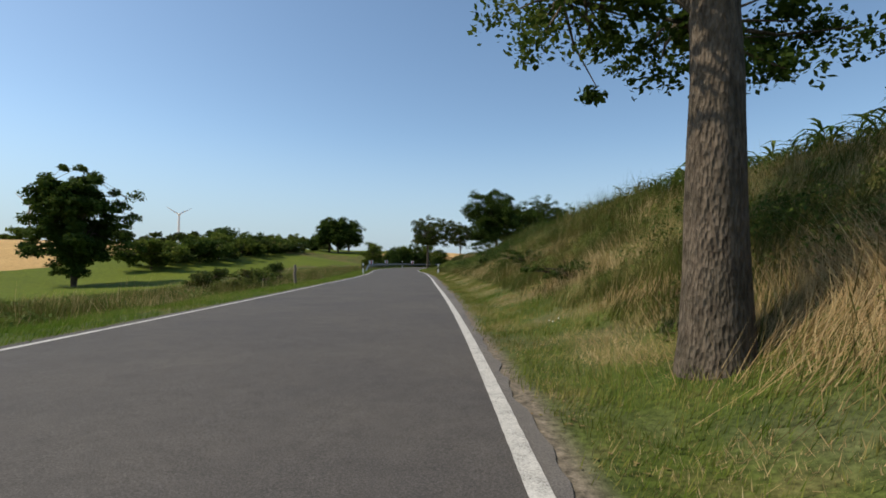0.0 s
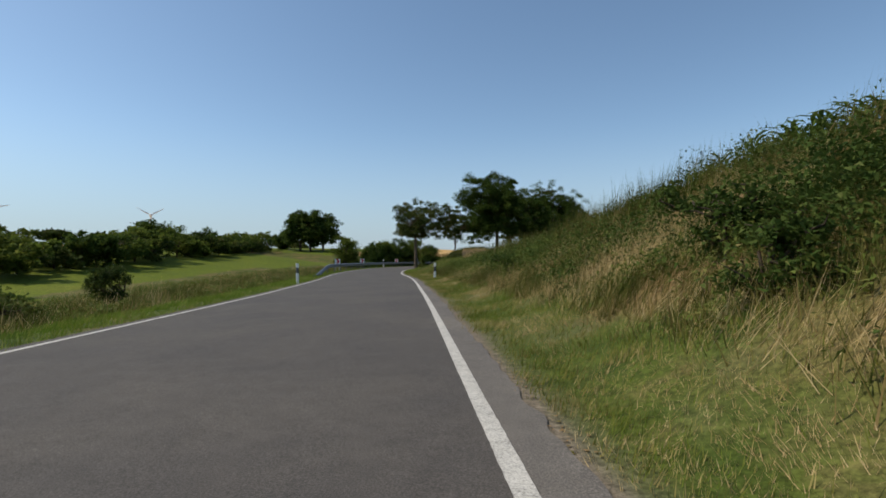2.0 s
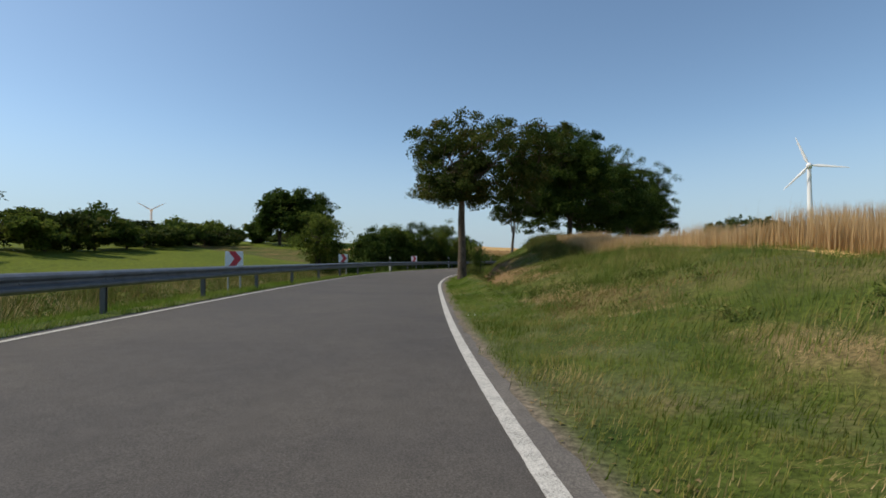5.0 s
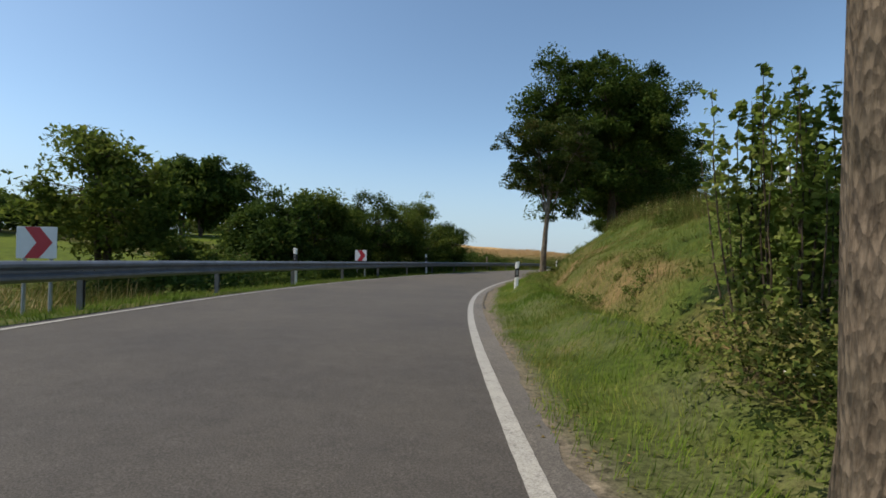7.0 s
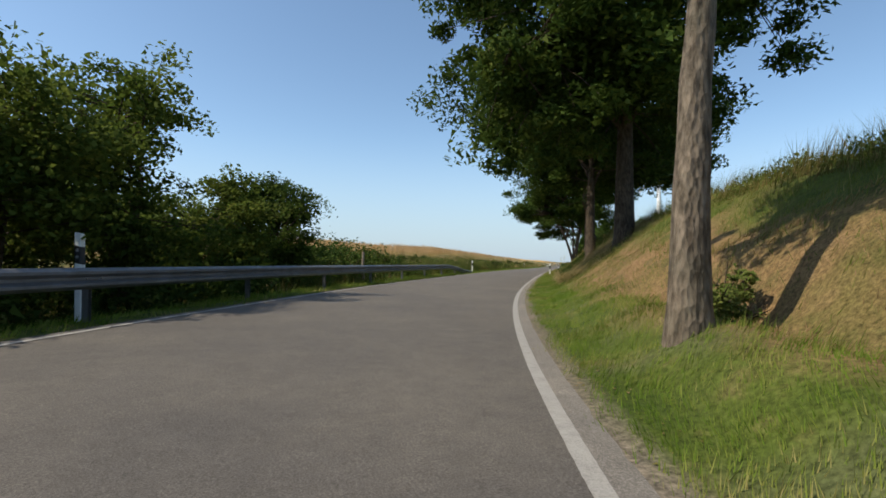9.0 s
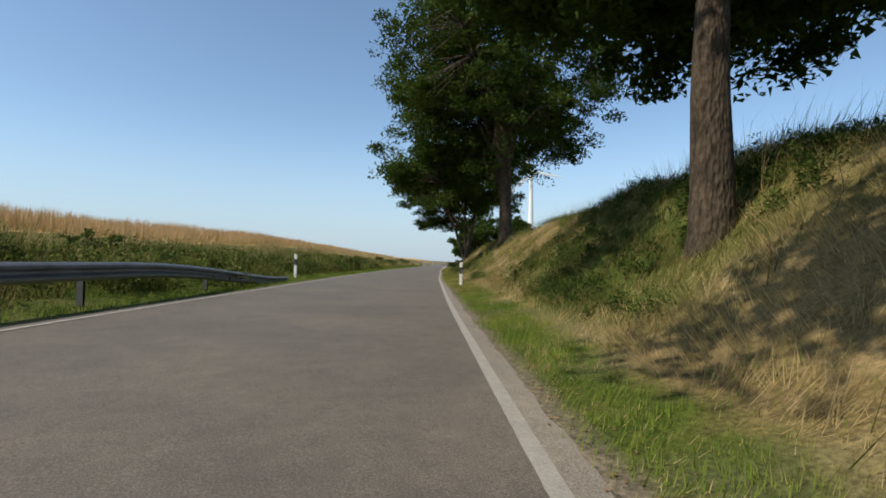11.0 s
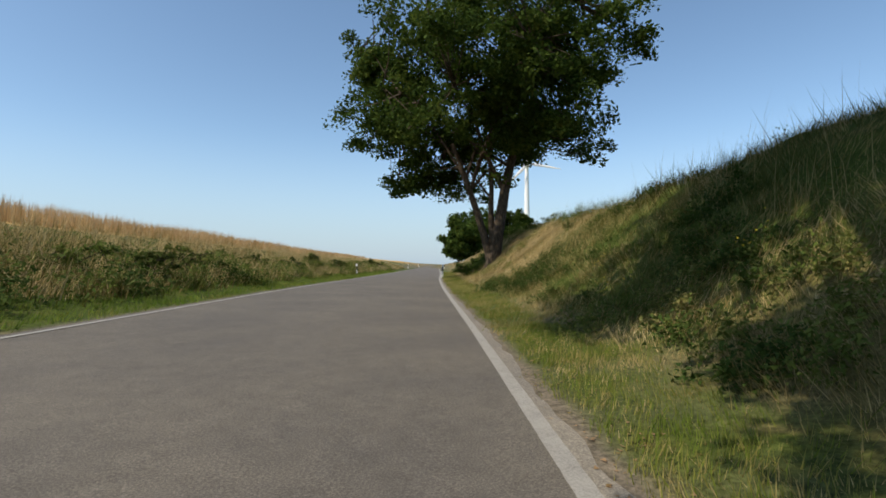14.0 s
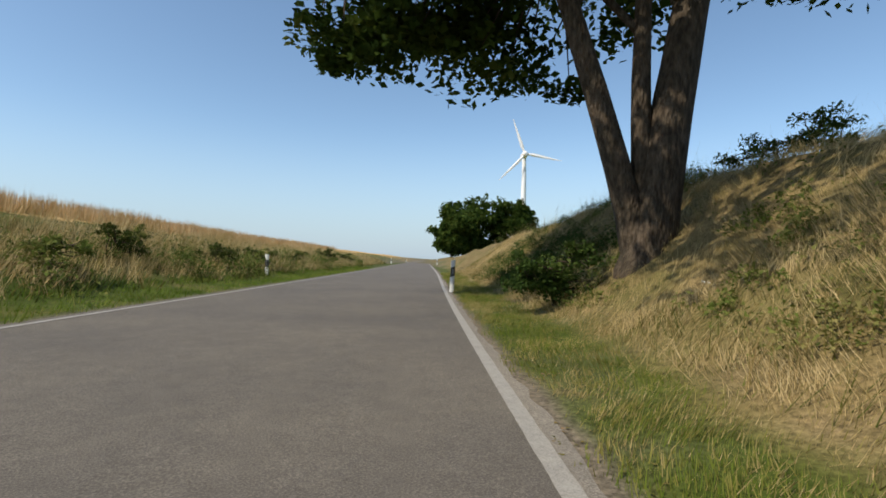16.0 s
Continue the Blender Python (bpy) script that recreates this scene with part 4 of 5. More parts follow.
weeds("bank_weeds", "low leafy green weeds on the bank", scatter(2400, -3, 56, 1.8, 7.2, 41, 6, 0.25, patchy), 26, 0.045, 0.17, L_WEED, 42)
weeds("bank_weeds", "low leafy green weeds on the bank", scatter(2000, 128, 215, 2.2, 7.2, 43, 6, 0.25, patchy), 22, 0.045, 0.15, L_WEED, 44)
weeds("bank_weeds", "dark leafy weeds on the bank", scatter(1500, -3, 56, 2.0, 7.2, 64, 9, 0.3, green_patch), 50, 0.05, 0.24, L_NETTLE, 65)
weeds("bank_weeds", "tall bushy weeds on the lower end of the bank", scatter(1300, 26, 57, 2.3, 6.8, 152, 10, 0.28), 56, 0.055, 0.37, L_NETTLE, 153)
weeds("bank_weeds", "tall yellowish bushy weeds on the lower end of the bank", scatter(700, 30, 57, 2.3, 6.8, 154, 10, 0.28), 56, 0.05, 0.39, L_WEED, 155)
weeds("bank_weeds", "olive leafy weeds on the bank", scatter(1300, -3, 56, 2.0, 7.4, 120, 7, 0.3, green_patch), 50, 0.045, 0.24, L_WEED, 121)
weeds("slope_weeds", "leafy green weeds at the foot of the slope", scatter(700, 62, 116, 1.6, 3.6, 57, 5, 0.25, patchy), 50, 0.042, 0.12, L_WEED, 58)
weeds("crest_weeds", "leafy weeds along the crest of the bank", scatter(1000, 86, 134, 5.2, 7.6, 45, 5, 0.3), 26, 0.07, 0.22, L_WEED, 46)
weeds("nettles", "dark green nettles growing in the shade of the trees", scatter(560, 141, 151.5, 2.0, 6.4, 59, 6, 0.18), 60, 0.05, 0.17, L_NETTLE, 60)
weeds("nettles", "dark green nettles growing in the shade of the trees", scatter(300, 168, 184, 1.7, 5.6, 61, 6, 0.18, patchy), 60, 0.05, 0.17, L_NETTLE, 62)
weeds("nettles", "dark green nettles at the foot of the bank", scatter(66, 155.6, 157.6, 1.5, 1.95, 91, 6, 0.12), 60, 0.045, 0.17, L_NETTLE, 92)
weeds("bank_weeds", "tufts of green weeds among dry grass", scatter(300, 153, 164, 1.7, 6.4, 93, 14, 0.2), 40, 0.045, 0.16, L_WEED, 94)
weeds("crest_weeds", "dark leafy weeds along the crest of the bank", scatter(240, 152, 167, 5.3, 6.9, 95, 8, 0.2), 46, 0.05, 0.22, L_NETTLE, 96)
weeds("bank_weeds", "tangled green weeds on the foot of the bank", scatter(420, 163.5, 173, 1.35, 3.4, 97, 12, 0.17), 40, 0.045, 0.17, L_WEED, 98)
weeds("nettles", "dark green nettles on the foot of the bank", scatter(130, 164, 174, 1.5, 4.6, 101, 13, 0.17), 50, 0.05, 0.17, L_NETTLE, 102)
weeds("nettles", "dark green nettles round the three-stemmed tree", scatter(300, 195, 207, 2.4, 6.4, 103, 10, 0.2), 50, 0.05, 0.2, L_NETTLE, 104)
# dark growth added in place of tree shade that doesn't reach here
weeds("nettles", "dark rank nettles standing in for tree shade on the bank", scatter(95, 178, 181.2, 1.3, 2.6, 170, 6, 0.2), 60, 0.05, 0.2, L_NETTLE, 171)
weeds("bank_weeds", "dark olive weeds standing in for tree shade on the bank", scatter(110, 178, 181.4, 1.5, 3.4, 172, 5, 0.3), 50, 0.04, 0.2, L_RED, 173)
weeds("nettles", "dark rank weeds on the bank before the three-stemmed tree", scatter(240, 194, 204, 1.7, 3.8, 130, 10, 0.25), 60, 0.055, 0.26, L_NETTLE, 131)
weeds("bank_weeds", "tufts of green weeds among dry grass", scatter(300, 183, 203, 1.4, 5.0, 105, 12, 0.18), 36, 0.045, 0.14, L_WEED, 106)
weeds("crest_weeds", "bright green leafy weeds along the crest of the bank", scatter(700, 180, 205, 4.8, 6.8, 66, 6, 0.3, patchy), 40, 0.055, 0.26, L_WEED, 67)
weeds("verge_weeds", "low leafy weeds beyond the far verge", scatter(1600, 4, 125, -WIDTH - 10, -WIDTH - 2.2, 47, 6, 0.4, patchy), 24, 0.10, 0.22, L_WEED, 48)
weeds("verge_weeds", "dark leafy weeds on the field bank", scatter(2000, 128, 183, -WIDTH - 4.6, -WIDTH - 1.3, 49, 9, 0.35, patchy), 34, 0.09, 0.34, L_NETTLE, 50)
weeds("verge_weeds", "olive bushy weeds on the field bank", scatter(2500, 140, 232, -WIDTH - 4.8, -WIDTH - 1.5, 156, 9, 0.3, green_patch), 34, 0.08, 0.38, L_WEED, 157)
def litter(n, seed, y0, y1, d0, d1):
    """Dead leaves and straw bits lying along the asphalt's edge."""
    base = scatter(n, y0, y1, d0, d1, seed, 5, 0.08)
    r = np.random.default_rng(seed + 1)
    n = len(base)
    turn, ln = r.random(n) * 2 * np.pi, 0.008 + 0.016 * r.random(n)
    ring = [np.stack([np.cos(turn + k) * ln * w, np.sin(turn + k) * ln * w, 0.026 + 0.008 * r.random(n)], -1) for k, w in ((0.0, 1.3), (2.0, 0.7), (4.0, 0.8))]
    return mesh_from("leaf_litter", np.stack([base + p for p in ring], 1).reshape(-1, 3), np.arange(3 * n).reshape(-1, 3), G_MOWN)



tagged(new("leaf_litter", litter(5000, 71, -2, 210, 0.26, 0.62)), "dead leaves and straw lying along the road edge", "litter", kind="stuff")
tagged(new("leaf_litter", litter(1500, 73, 138, 210, 0.10, 0.5)), "dead leaves and straw lying along the road edge", "litter", kind="stuff")
def blossoms(name, label, places, count, mat, seed, spread):
    """Small flower heads standing in the grass."""
    r = np.random.default_rng(seed)
    pts = []
    for q, d, h in places:
        p = road_point(np.array([q]), d)[0]
        x, y = p[0] + r.normal(0, spread, count), p[1] + r.normal(0, spread, count)
        pts.append(np.stack([x, y, ground_z(x, y) + h * (0.6 + 0.5 * r.random(count))], -1))
    c = np.concatenate(pts)
    v, f = leaves(c, np.full(len(c), 0.006), 3, 0.024, seed + 1, 0.4)
    tagged(new(name, mesh_from(name, v, f, mat)), label, "flowers", kind="stuff")


blossoms("white_flowers", "small white flowers in the verge grass", ((70.2, 0.4, 0.07), (89.5, 1.4, 0.2), (109.5, 1.7, 0.2), (108, 3.0, 0.12), (150.0, 0.85, 0.12), (186, 1.6, 0.25), (190, 2.4, 0.25), (9.2, 1.2, 0.1)), 3, FLOWER_WHITE, 75, 0.07)
blossoms("yellow_flowers", "yellow flower heads on tall weeds of the bank", ((173.2, 1.9, 0.5), (174.5, 2.4, 0.5), (171.5, 2.8, 0.5), (14.5, 3.0, 0.5), (40.0, 2.6, 0.5)), 12, YELLOW, 77, 0.12)
weeds("undergrowth", "dark tangled undergrowth below the roadside bushes", scatter(1700, 101, 141, -WIDTH - 8.0, -WIDTH - 2.0, 53, 3, 0.4), 20, 0.17, 0.46, L_OAK, 54)
weeds("undergrowth", "dark tangled undergrowth below the roadside bushes", scatter(660, 104, 140, -WIDTH - 7.5, -WIDTH - 3.2, 81, 3, 0.4), 32, 0.17, 0.85, L_OAK, 82)

# ---- bushes and distant woods ----
def bush(name, label, x, y, w, h, n, count, size, leaf, seed, group="", depth=None, near=False):
    return make_tree(name, label, on_ground(x, y), [(0.008 + 0.022 * h, 0.06 * h, 0.1, h * 0.5), (0.008 + 0.02 * h, -0.07 * h, 0.1, h * 0.5)], ((0, 0, h * 0.5), (w / 2, (depth or w) / 2, h * 0.55)), n, count, size, 0.10 * min(w, h * 1.5), BARK_DARK, leaf, seed, group, "bush" if h < 8 else "tree", limbs=5, near=near)


HEDGE = "bushes behind the guard rail"
for k, (x, y, w, h) in enumerate(((-12.8, 104.8, 6.8, 6.1), (-10.9, 108.4, 3.6, 1.8), (-9.2, 112.0, 5.6, 4.9), (-7.9, 115.2, 5.8, 5.8), (-6.8, 118.2, 6.2, 5.7), (-5.2, 121.4, 6.4, 6.5), (-3.4, 124.4, 6.2, 5.7), (-1.9, 127.0, 6.4, 6.5), (1.2, 135.0, 5.8, 4.7), (-0.7, 131.8, 5.4, 4.5), (-14.5, 117, 5.5, 2.3), (-9.5, 125, 7.5, 5.2), (-6.0, 129.5, 6.0, 4.1), (-3.6, 134.5, 5.0, 3.4))):
    close = 5 <= k <= 9
    bush("hedge_bush", "dense green bush behind the guard rail", x, y, w, h, 170, 130 if close else 84, 0.13 if close else 0.17, (L_LIGHT, L_LIGHT, L_OAK)[k % 3], 50 + k, HEDGE, near=close)

for x, y, w, h, k in ((-10.8, 30.5, 4.2, 1.5, 1), (-12.8, 29.5, 3.6, 1.7, 4), (-13.6, 45.5, 3.6, 1.9, 2), (-12.6, 37.5, 3.8, 1.4, 3)):
    bush("meadow_shrub", "low dark green shrub in the rough meadow", x, y, w, h, 60, 60, 0.11, L_WEED if k % 2 else L_RED, 300 + k, "meadow shrubs")

FAR = "distant field trees"
make_tree("field_tree", "broad dark tree standing in the low meadow", on_ground(-33.8, 50.0), [(0.2, 0.5, 0, 5), (0.2, -0.8, 0, 5), (0.18, 1.4, 0.3, 5)], ((0, 0, 6.2), (5.4, 5.4, 6.2)), 320, 110, 0.34, 0.65, BARK_DARK, L_OAK, 70, FAR)
for k, (x, y, w, top) in enumerate(((-31.6, 156, 11.5, 15.8), (-26.0, 157, 11.5, 15.0), (-28.9, 155.2, 10.0, 14.2), (-37.0, 161, 6.0, 9.5))):
    bush("copse_tree", "rounded dark tree on the meadow rise", x, y, w, top - gz(x, y), 170, 60, 0.5, L_OAK, 72 + k, FAR)
r_far = np.random.default_rng(5)
for k in range(20):
    f = k / 19
    x, y = -37.5 - 5.5 * f + 2.5 * r_far.random(), 66 + 88 * f
    h = 2.9 + 1.6 * r_far.random() + (1.8 if k in (6, 7, 11) else 0)
    bush("hedgerow_bush", "dark green hedgerow bush along the meadow", x, y, 10.5 + 2.5 * r_far.random(), h, 120, 44, 0.36, (L_LIGHT, L_RED, L_LIGHT, L_OAK)[k % 4], 90 + k, "meadow hedgerow")
for k in range(22):
    a = radians(-62 + 49 * k / 21)
    dist = 165 + 35 * r_far.random()
    h = 4 + 2.6 * r_far.random() + (2 if k % 5 == 0 else 0)
    bush("far_hedge_bush", "dark green hedgerow bush beyond the meadow", -2 + dist * math.sin(a), 30 + dist * math.cos(a), 14 + 6 * r_far.random(), h, 70, 36, 0.8, (L_LIGHT, L_RED)[k % 2], 190 + k, "distant hedgerow")
for k, (x, y, w, h) in enumerate(((145, 321, 22, 21), (157, 328, 24, 24), (167, 321, 20, 22), (136, 315, 16, 15), (179, 324, 18, 21))):
    bush("copse_tree", "rounded dark tree of a copse beyond the field", x, y, w, h, 150, 60, 1.2, L_OAK, 130 + k, "copse")

# shrub and mullein on the bank
def sucker_shrub(label, x, y, w, h, stems, leaf_size, leaf, seed):
    """Many thin upright shoots with leaves set singly along them."""
    r = np.random.default_rng(seed)
    ob = tagged(new("bank_shrub"), label, "bush")
    ob.location = on_ground(x, y)
    shoots, spots = [], []
    for k in range(stems):
        a, u = r.random() * 2 * np.pi, r.random() ** 0.6
        foot = np.array([np.cos(a), np.sin(a), 0]) * u * w * 0.28
        tip = np.array([np.cos(a), np.sin(a), 0]) * u * w * 0.52 + [0, 0, h * (1.0 - 0.5 * u * r.random() - 0.12 * r.random())]
        t = np.linspace(0, 1, 10)[:, None]
        p = foot * (1 - t) + tip * t + r.normal(0, 0.012, (10, 3)) * t + np.array([np.cos(a), np.sin(a), 0]) * 0.06 * np.sin(t * 3.1)
        shoots.append(tube(p, 0.008 * (1.1 - t[:, 0]) + 0.0012, 5, 0.05, seed + k))
        for j in range(3):
            m = 16 + int(20 * r.random())
            at = 0.12 + 0.88 * r.random(m) ** 0.85
            c = foot * (1 - at[:, None]) + tip * at[:, None]
            spots.append(c + r.normal(0, 1, (m, 3)) * [0.055, 0.055, 0.03] * (1.35 - at[:, None]))
    v, f = joined(shoots)
    tagged(part("shoot", mesh_from("shoot", v, f, BARK_DARK, True), BARK_DARK, ob), kind="stuff")
    c = np.concatenate(spots)
    v, f = leaves(c, np.full(len(c), 0.04), 3, leaf_size, seed + 90, near=True)
    tagged(part("foliage", mesh_from("foliage", v, f, leaf), leaf, ob), kind="stuff")
    return ob


sucker_shrub("leafy light green shrub of upright shoots beside the tree trunk", -0.48, 90.15, 1.05, 2.1, 36, 0.056, L_SHOOT, 150)
r_foot = np.random.default_rng(88)
foot_p = np.array([-0.85, 89.45]) + r_foot.normal(0, 1, (90, 2)) * [0.28, 0.42]
foot_p = np.column_stack([foot_p, ground_z(foot_p[:, 0], foot_p[:, 1])])
weeds("tree_foot_weeds", "tangled olive and green weeds round the tree's foot", foot_p[:55], 90, 0.034, 0.30, L_WEED, 185)
weeds("tree_foot_weeds", "tangled dark weeds round the tree's foot", foot_p[55:], 70, 0.034, 0.26, L_RED, 186)

bush("bank_shrub", "small dark shrub at the foot of the slim tree", 6.4, 117.1, 1.1, 0.7, 60, 40, 0.055, L_WEED, 151)
for x, y, w, h, k in ((49.6, 191.9, 2.2, 1.3, 1), (54.3, 190.3, 3.6, 1.4, 3), (55.6, 187.2, 3.4, 1.2, 4)):
    bush("bank_shrub", "dark green shrub beside the three-stemmed tree", x, y, w, h, 60, 50, 0.08, L_NETTLE, 160 + k, "shrubs round the tree")
for x, y, w, h, k in ((1.7, 27.0, 1.5, 0.8, 1), (2.3, 28.4, 1.7, 0.9, 2), (2.0, 12.5, 2.2, 0.45, 3), (2.3, 18.5, 2.3, 0.55, 4), (1.6, 37.0, 1.6, 0.8, 5), (2.0, 41.5, 1.8, 1.0, 6)):
    bush("bank_shrub", "low dark bramble at the foot of the bank", x, y, w, h, 46, 46, 0.06, L_NETTLE, 170 + k, "brambles on the bank")
r_left = np.random.default_rng(9)
for k in range(44):
    q = 132 + 100 * (k + 0.9 * r_left.random()) / 44
    p = road_point(np.array([q]), -WIDTH - 1.7 - 2.6 * r_left.random())[0]
    leaf, look_of = ((L_NETTLE, "low dark green shrub on the field bank"), (L_RED, "low olive green shrub on the field bank"), (L_NETTLE, "low dark green shrub on the field bank"), (L_WEED, "low yellowish green shrub on the field bank"))[k % 4 if q < 178 else 1 + 2 * (k % 2)]
    bush("bank_shrub", look_of, p[0], p[1], 1.4 + 1.4 * r_left.random(), 0.6 + 0.6 * r_left.random(), 34, 44, 0.08, leaf, 400 + k, "shrubs on the field bank")



def make_mullein(x, y, size=1.0):
    ob = tagged(new("mullein"), "tall green mullein with yellow flower spike on the bank", "plant", "mulleins on the bank")
    ob.location = on_ground(x, y, 0.02)
    ob.scale = (size, size, size)
    r = np.random.default_rng(3)
    p = np.stack([0.02 * np.sin(np.linspace(0, 3, 10)), 0 * np.linspace(0, 1, 10), np.linspace(0, 1.3, 10)], -1)
    v, f = tube(p, np.linspace(0.016, 0.008, 10), 8)
    stem = part("stem", mesh_from("stem", v, f, L_MULLEIN, True), L_MULLEIN, ob)
    for k in range(26):
        z = 0.05 + 0.9 * (k / 26) ** 1.2
        ln = 0.36 * (1 - 0.8 * k / 26)
        a = k * 2.4
        bm = bmesh.new()
        pts = [(0, 0), (0.3, 0.16), (0.65, 0.2), (0.9, 0.1), (1, 0)]
        m = pose(0, 0, z, 0, -20 - 25 * k / 26, math.degrees(a))
        top = [bm.verts.new(m @ Vector((px * ln, py * ln, -0.25 * px * px * ln + 0.25 * ln * py))) for px, py in pts]
        mid = [bm.verts.new(m @ Vector((px * ln, 0, -0.25 * px * px * ln))) for px, py in pts[1:4]]
        low = [bm.verts.new(m @ Vector((px * ln, -py * ln, -0.25 * px * px * ln + 0.25 * ln * py))) for px, py in pts[1:4]]
        chain = [top[0]] + mid + [top[4]]
        for i in range(4):
            for sidev in (top[1:4], low):
                full = [top[0]] + list(sidev) + [top[4]]
                loop = [chain[i], chain[i + 1], full[i + 1], full[i]]
                loop = list(dict.fromkeys(loop))
                if len(loop) > 2:
                    bm.faces.new(loop)
        part("leaf", bm, L_MULLEIN, stem)
    c = np.stack([r.normal(0, 0.010, 60), r.normal(0, 0.010, 60), 1.0 + 0.32 * r.random(60)], -1)
    v, f = leaves(c, np.full(60, 0.004), 2, 0.022, 4, 1)
    part("flower_spike", mesh_from("flower_spike", v, f, YELLOW), YELLOW, stem, "yellow flower spike")


for x, y, size in ((23.1, 148.25, 0.95), (25.9, 153.4, 1.0), (26.4, 150.8, 0.55), (24.9, 149.45, 0.65), (29.0, 158.65, 0.7)):
    make_mullein(x, y, size)


# ---- delineator posts ----
def prism(outline, z0s, z1s, mat_parent=None):
    """An upright solid on an outline, with slanting ends."""
    bm = bmesh.new()
    lo = [bm.verts.new((x, y, z0s(x))) for x, y in outline]
    hi = [bm.verts.new((x, y, z1s(x))) for x, y in outline]
    n = len(outline)
    for i in range(n):
        bm.faces.new((lo[i], lo[(i + 1) % n], hi[(i + 1) % n], hi[i]))
    bm.faces.new(lo[::-1])
    bm.faces.new(hi)
    return bm


def post_outline(w, dp, grow_by=0.0):
    pts = []
    for cx_, cy_, a0 in ((w / 2 - 0.02, dp / 2 - 0.02, 0), (-w / 2 + 0.02, dp / 2 - 0.02, 90), (-w / 2 + 0.03, -dp / 2 + 0.03, 180), (w / 2 - 0.03, -dp / 2 + 0.03, 270)):
        rr = (0.02 if cy_ > 0 else 0.03) + grow_by
        for j in range(4):
            a = radians(a0 + 30 * j)
            pts.append((cx_ + rr * math.cos(a), cy_ + rr * math.sin(a)))
    return pts


def make_delineator(x, y, left, lean=0.0, top_z=1.0):
    ob = tagged(new("delineator_post"), "white plastic roadside delineator post with black slanted band", "road post", "delineator posts")
    q = float(locate([x], [y])[0][0])
    yaw = -math.degrees(math.atan2(float(np.interp(q, LY, TX)), float(np.interp(q, LY, TY))))
    base = gz(x, y)
    ob.matrix_basis = pose(x, y, base, 0, lean, yaw)
    s = -1 if left else 1
    slope = lambda z: (lambda x: z + s * 0.28 * x)
    o, o2 = post_outline(0.125, 0.10), post_outline(0.125, 0.10, 0.0015)
    top = top_z - base
    part("post_foot", prism(o, lambda x: -0.15, slope(top - 0.50)), WHITE, ob)
    band = part("band", prism(o2, slope(top - 0.50), slope(top - 0.22)), BLACK, ob, "black slanted band")
    part("post_head", prism(o, slope(top - 0.22), slope(top - 0.02)), WHITE, ob)
    if left:
        for dz in (-0.40, -0.29):
            bm = bmesh.new()
            bmesh.ops.create_cone(bm, cap_ends=True, segments=14, radius1=0.028, radius2=0.026, depth=0.008, matrix=pose(0, -0.055, top + dz, 90))
            part("reflector", bm, REFLECTOR, band, "round grey reflector")
    else:
        part("reflector", box_bm(0.038, 0.008, 0.16, pose(0.005, -0.055, top - 0.36), 0.002), REFLECTOR, band, "upright grey reflector strip")
    return ob


for x, y, left, lean, top_z in ((-0.11, 51.4, False, 1.0, 0.93), (0.68, 102.9, False, 3.0, 1.0), (24.87, 153.63, False, 0.5, 1.0), (51.7, 197.9, False, 2.0, 0.95), (-6.95, 48.6, True, -1, 0.97), (-6.75, 105.9, True, 0, 1.42), (-1.2, 122.3, True, -1, 1.5), (19.37, 158.79, True, 0, 1.28), (48.6, 205.9, True, 0, 1.0)):
    make_delineator(x, y, left, lean, top_z)
for q, d, left in ((250, 0.95, False), (300, 0.95, False), (255, -WIDTH - 1.1, True), (305, -WIDTH - 1.1, True)):
    p = road_point(np.array([q]), d)[0]
    make_delineator(p[0], p[1], left, 0.0, 1.0 + max(0.0, gz(p[0], p[1])))


# ---- guard rail ----
def w_beam(ys, d, tops):
    """The W-shaped beam along the road."""
    prof = [(0.0, 0.155), (0.035, 0.14), (0.08, 0.105), (0.08, 0.065), (0.02, 0.02), (0.02, -0.02), (0.08, -0.065), (0.08, -0.105), (0.035, -0.14), (0.0, -0.155)]
    prof = prof + [(a - 0.012, b) for a, b in prof[::-1]]
    v = []
    for q, zt in zip(ys, tops):
        c = road_point(np.array([q]), d)[0]
        tx, ty = float(np.interp(q, LY, TX)), float(np.interp(q, LY, TY))
        for a, b in prof:
            v.append((c[0] + ty * a, c[1] - tx * a, zt - 0.155 + b))
    n, k = len(prof), len(ys)
    f = [(i * n + j, i * n + (j + 1) % n, (i + 1) * n + (j + 1) % n, (i + 1) * n + j) for i in range(k - 1) for j in range(n)]
    return mesh_from("rail_beam", v, f, GALV)


rail = tagged(new("guard_rail"), "galvanised steel guard rail on posts along the bend", "guard rail")
RAIL_D, RAIL_Y0, RAIL_Y1 = -WIDTH - 0.85, 59.0, 153.0


def rail_top(q):
    p = road_point(np.array([q]), RAIL_D)[0]
    full = float(tilt(q)) + 0.76
    return full - 0.62 * float(1 - smooth_step(q, RAIL_Y0, RAIL_Y0 + 9)) - 0.55 * float(smooth_step(q, RAIL_Y1 - 9, RAIL_Y1))


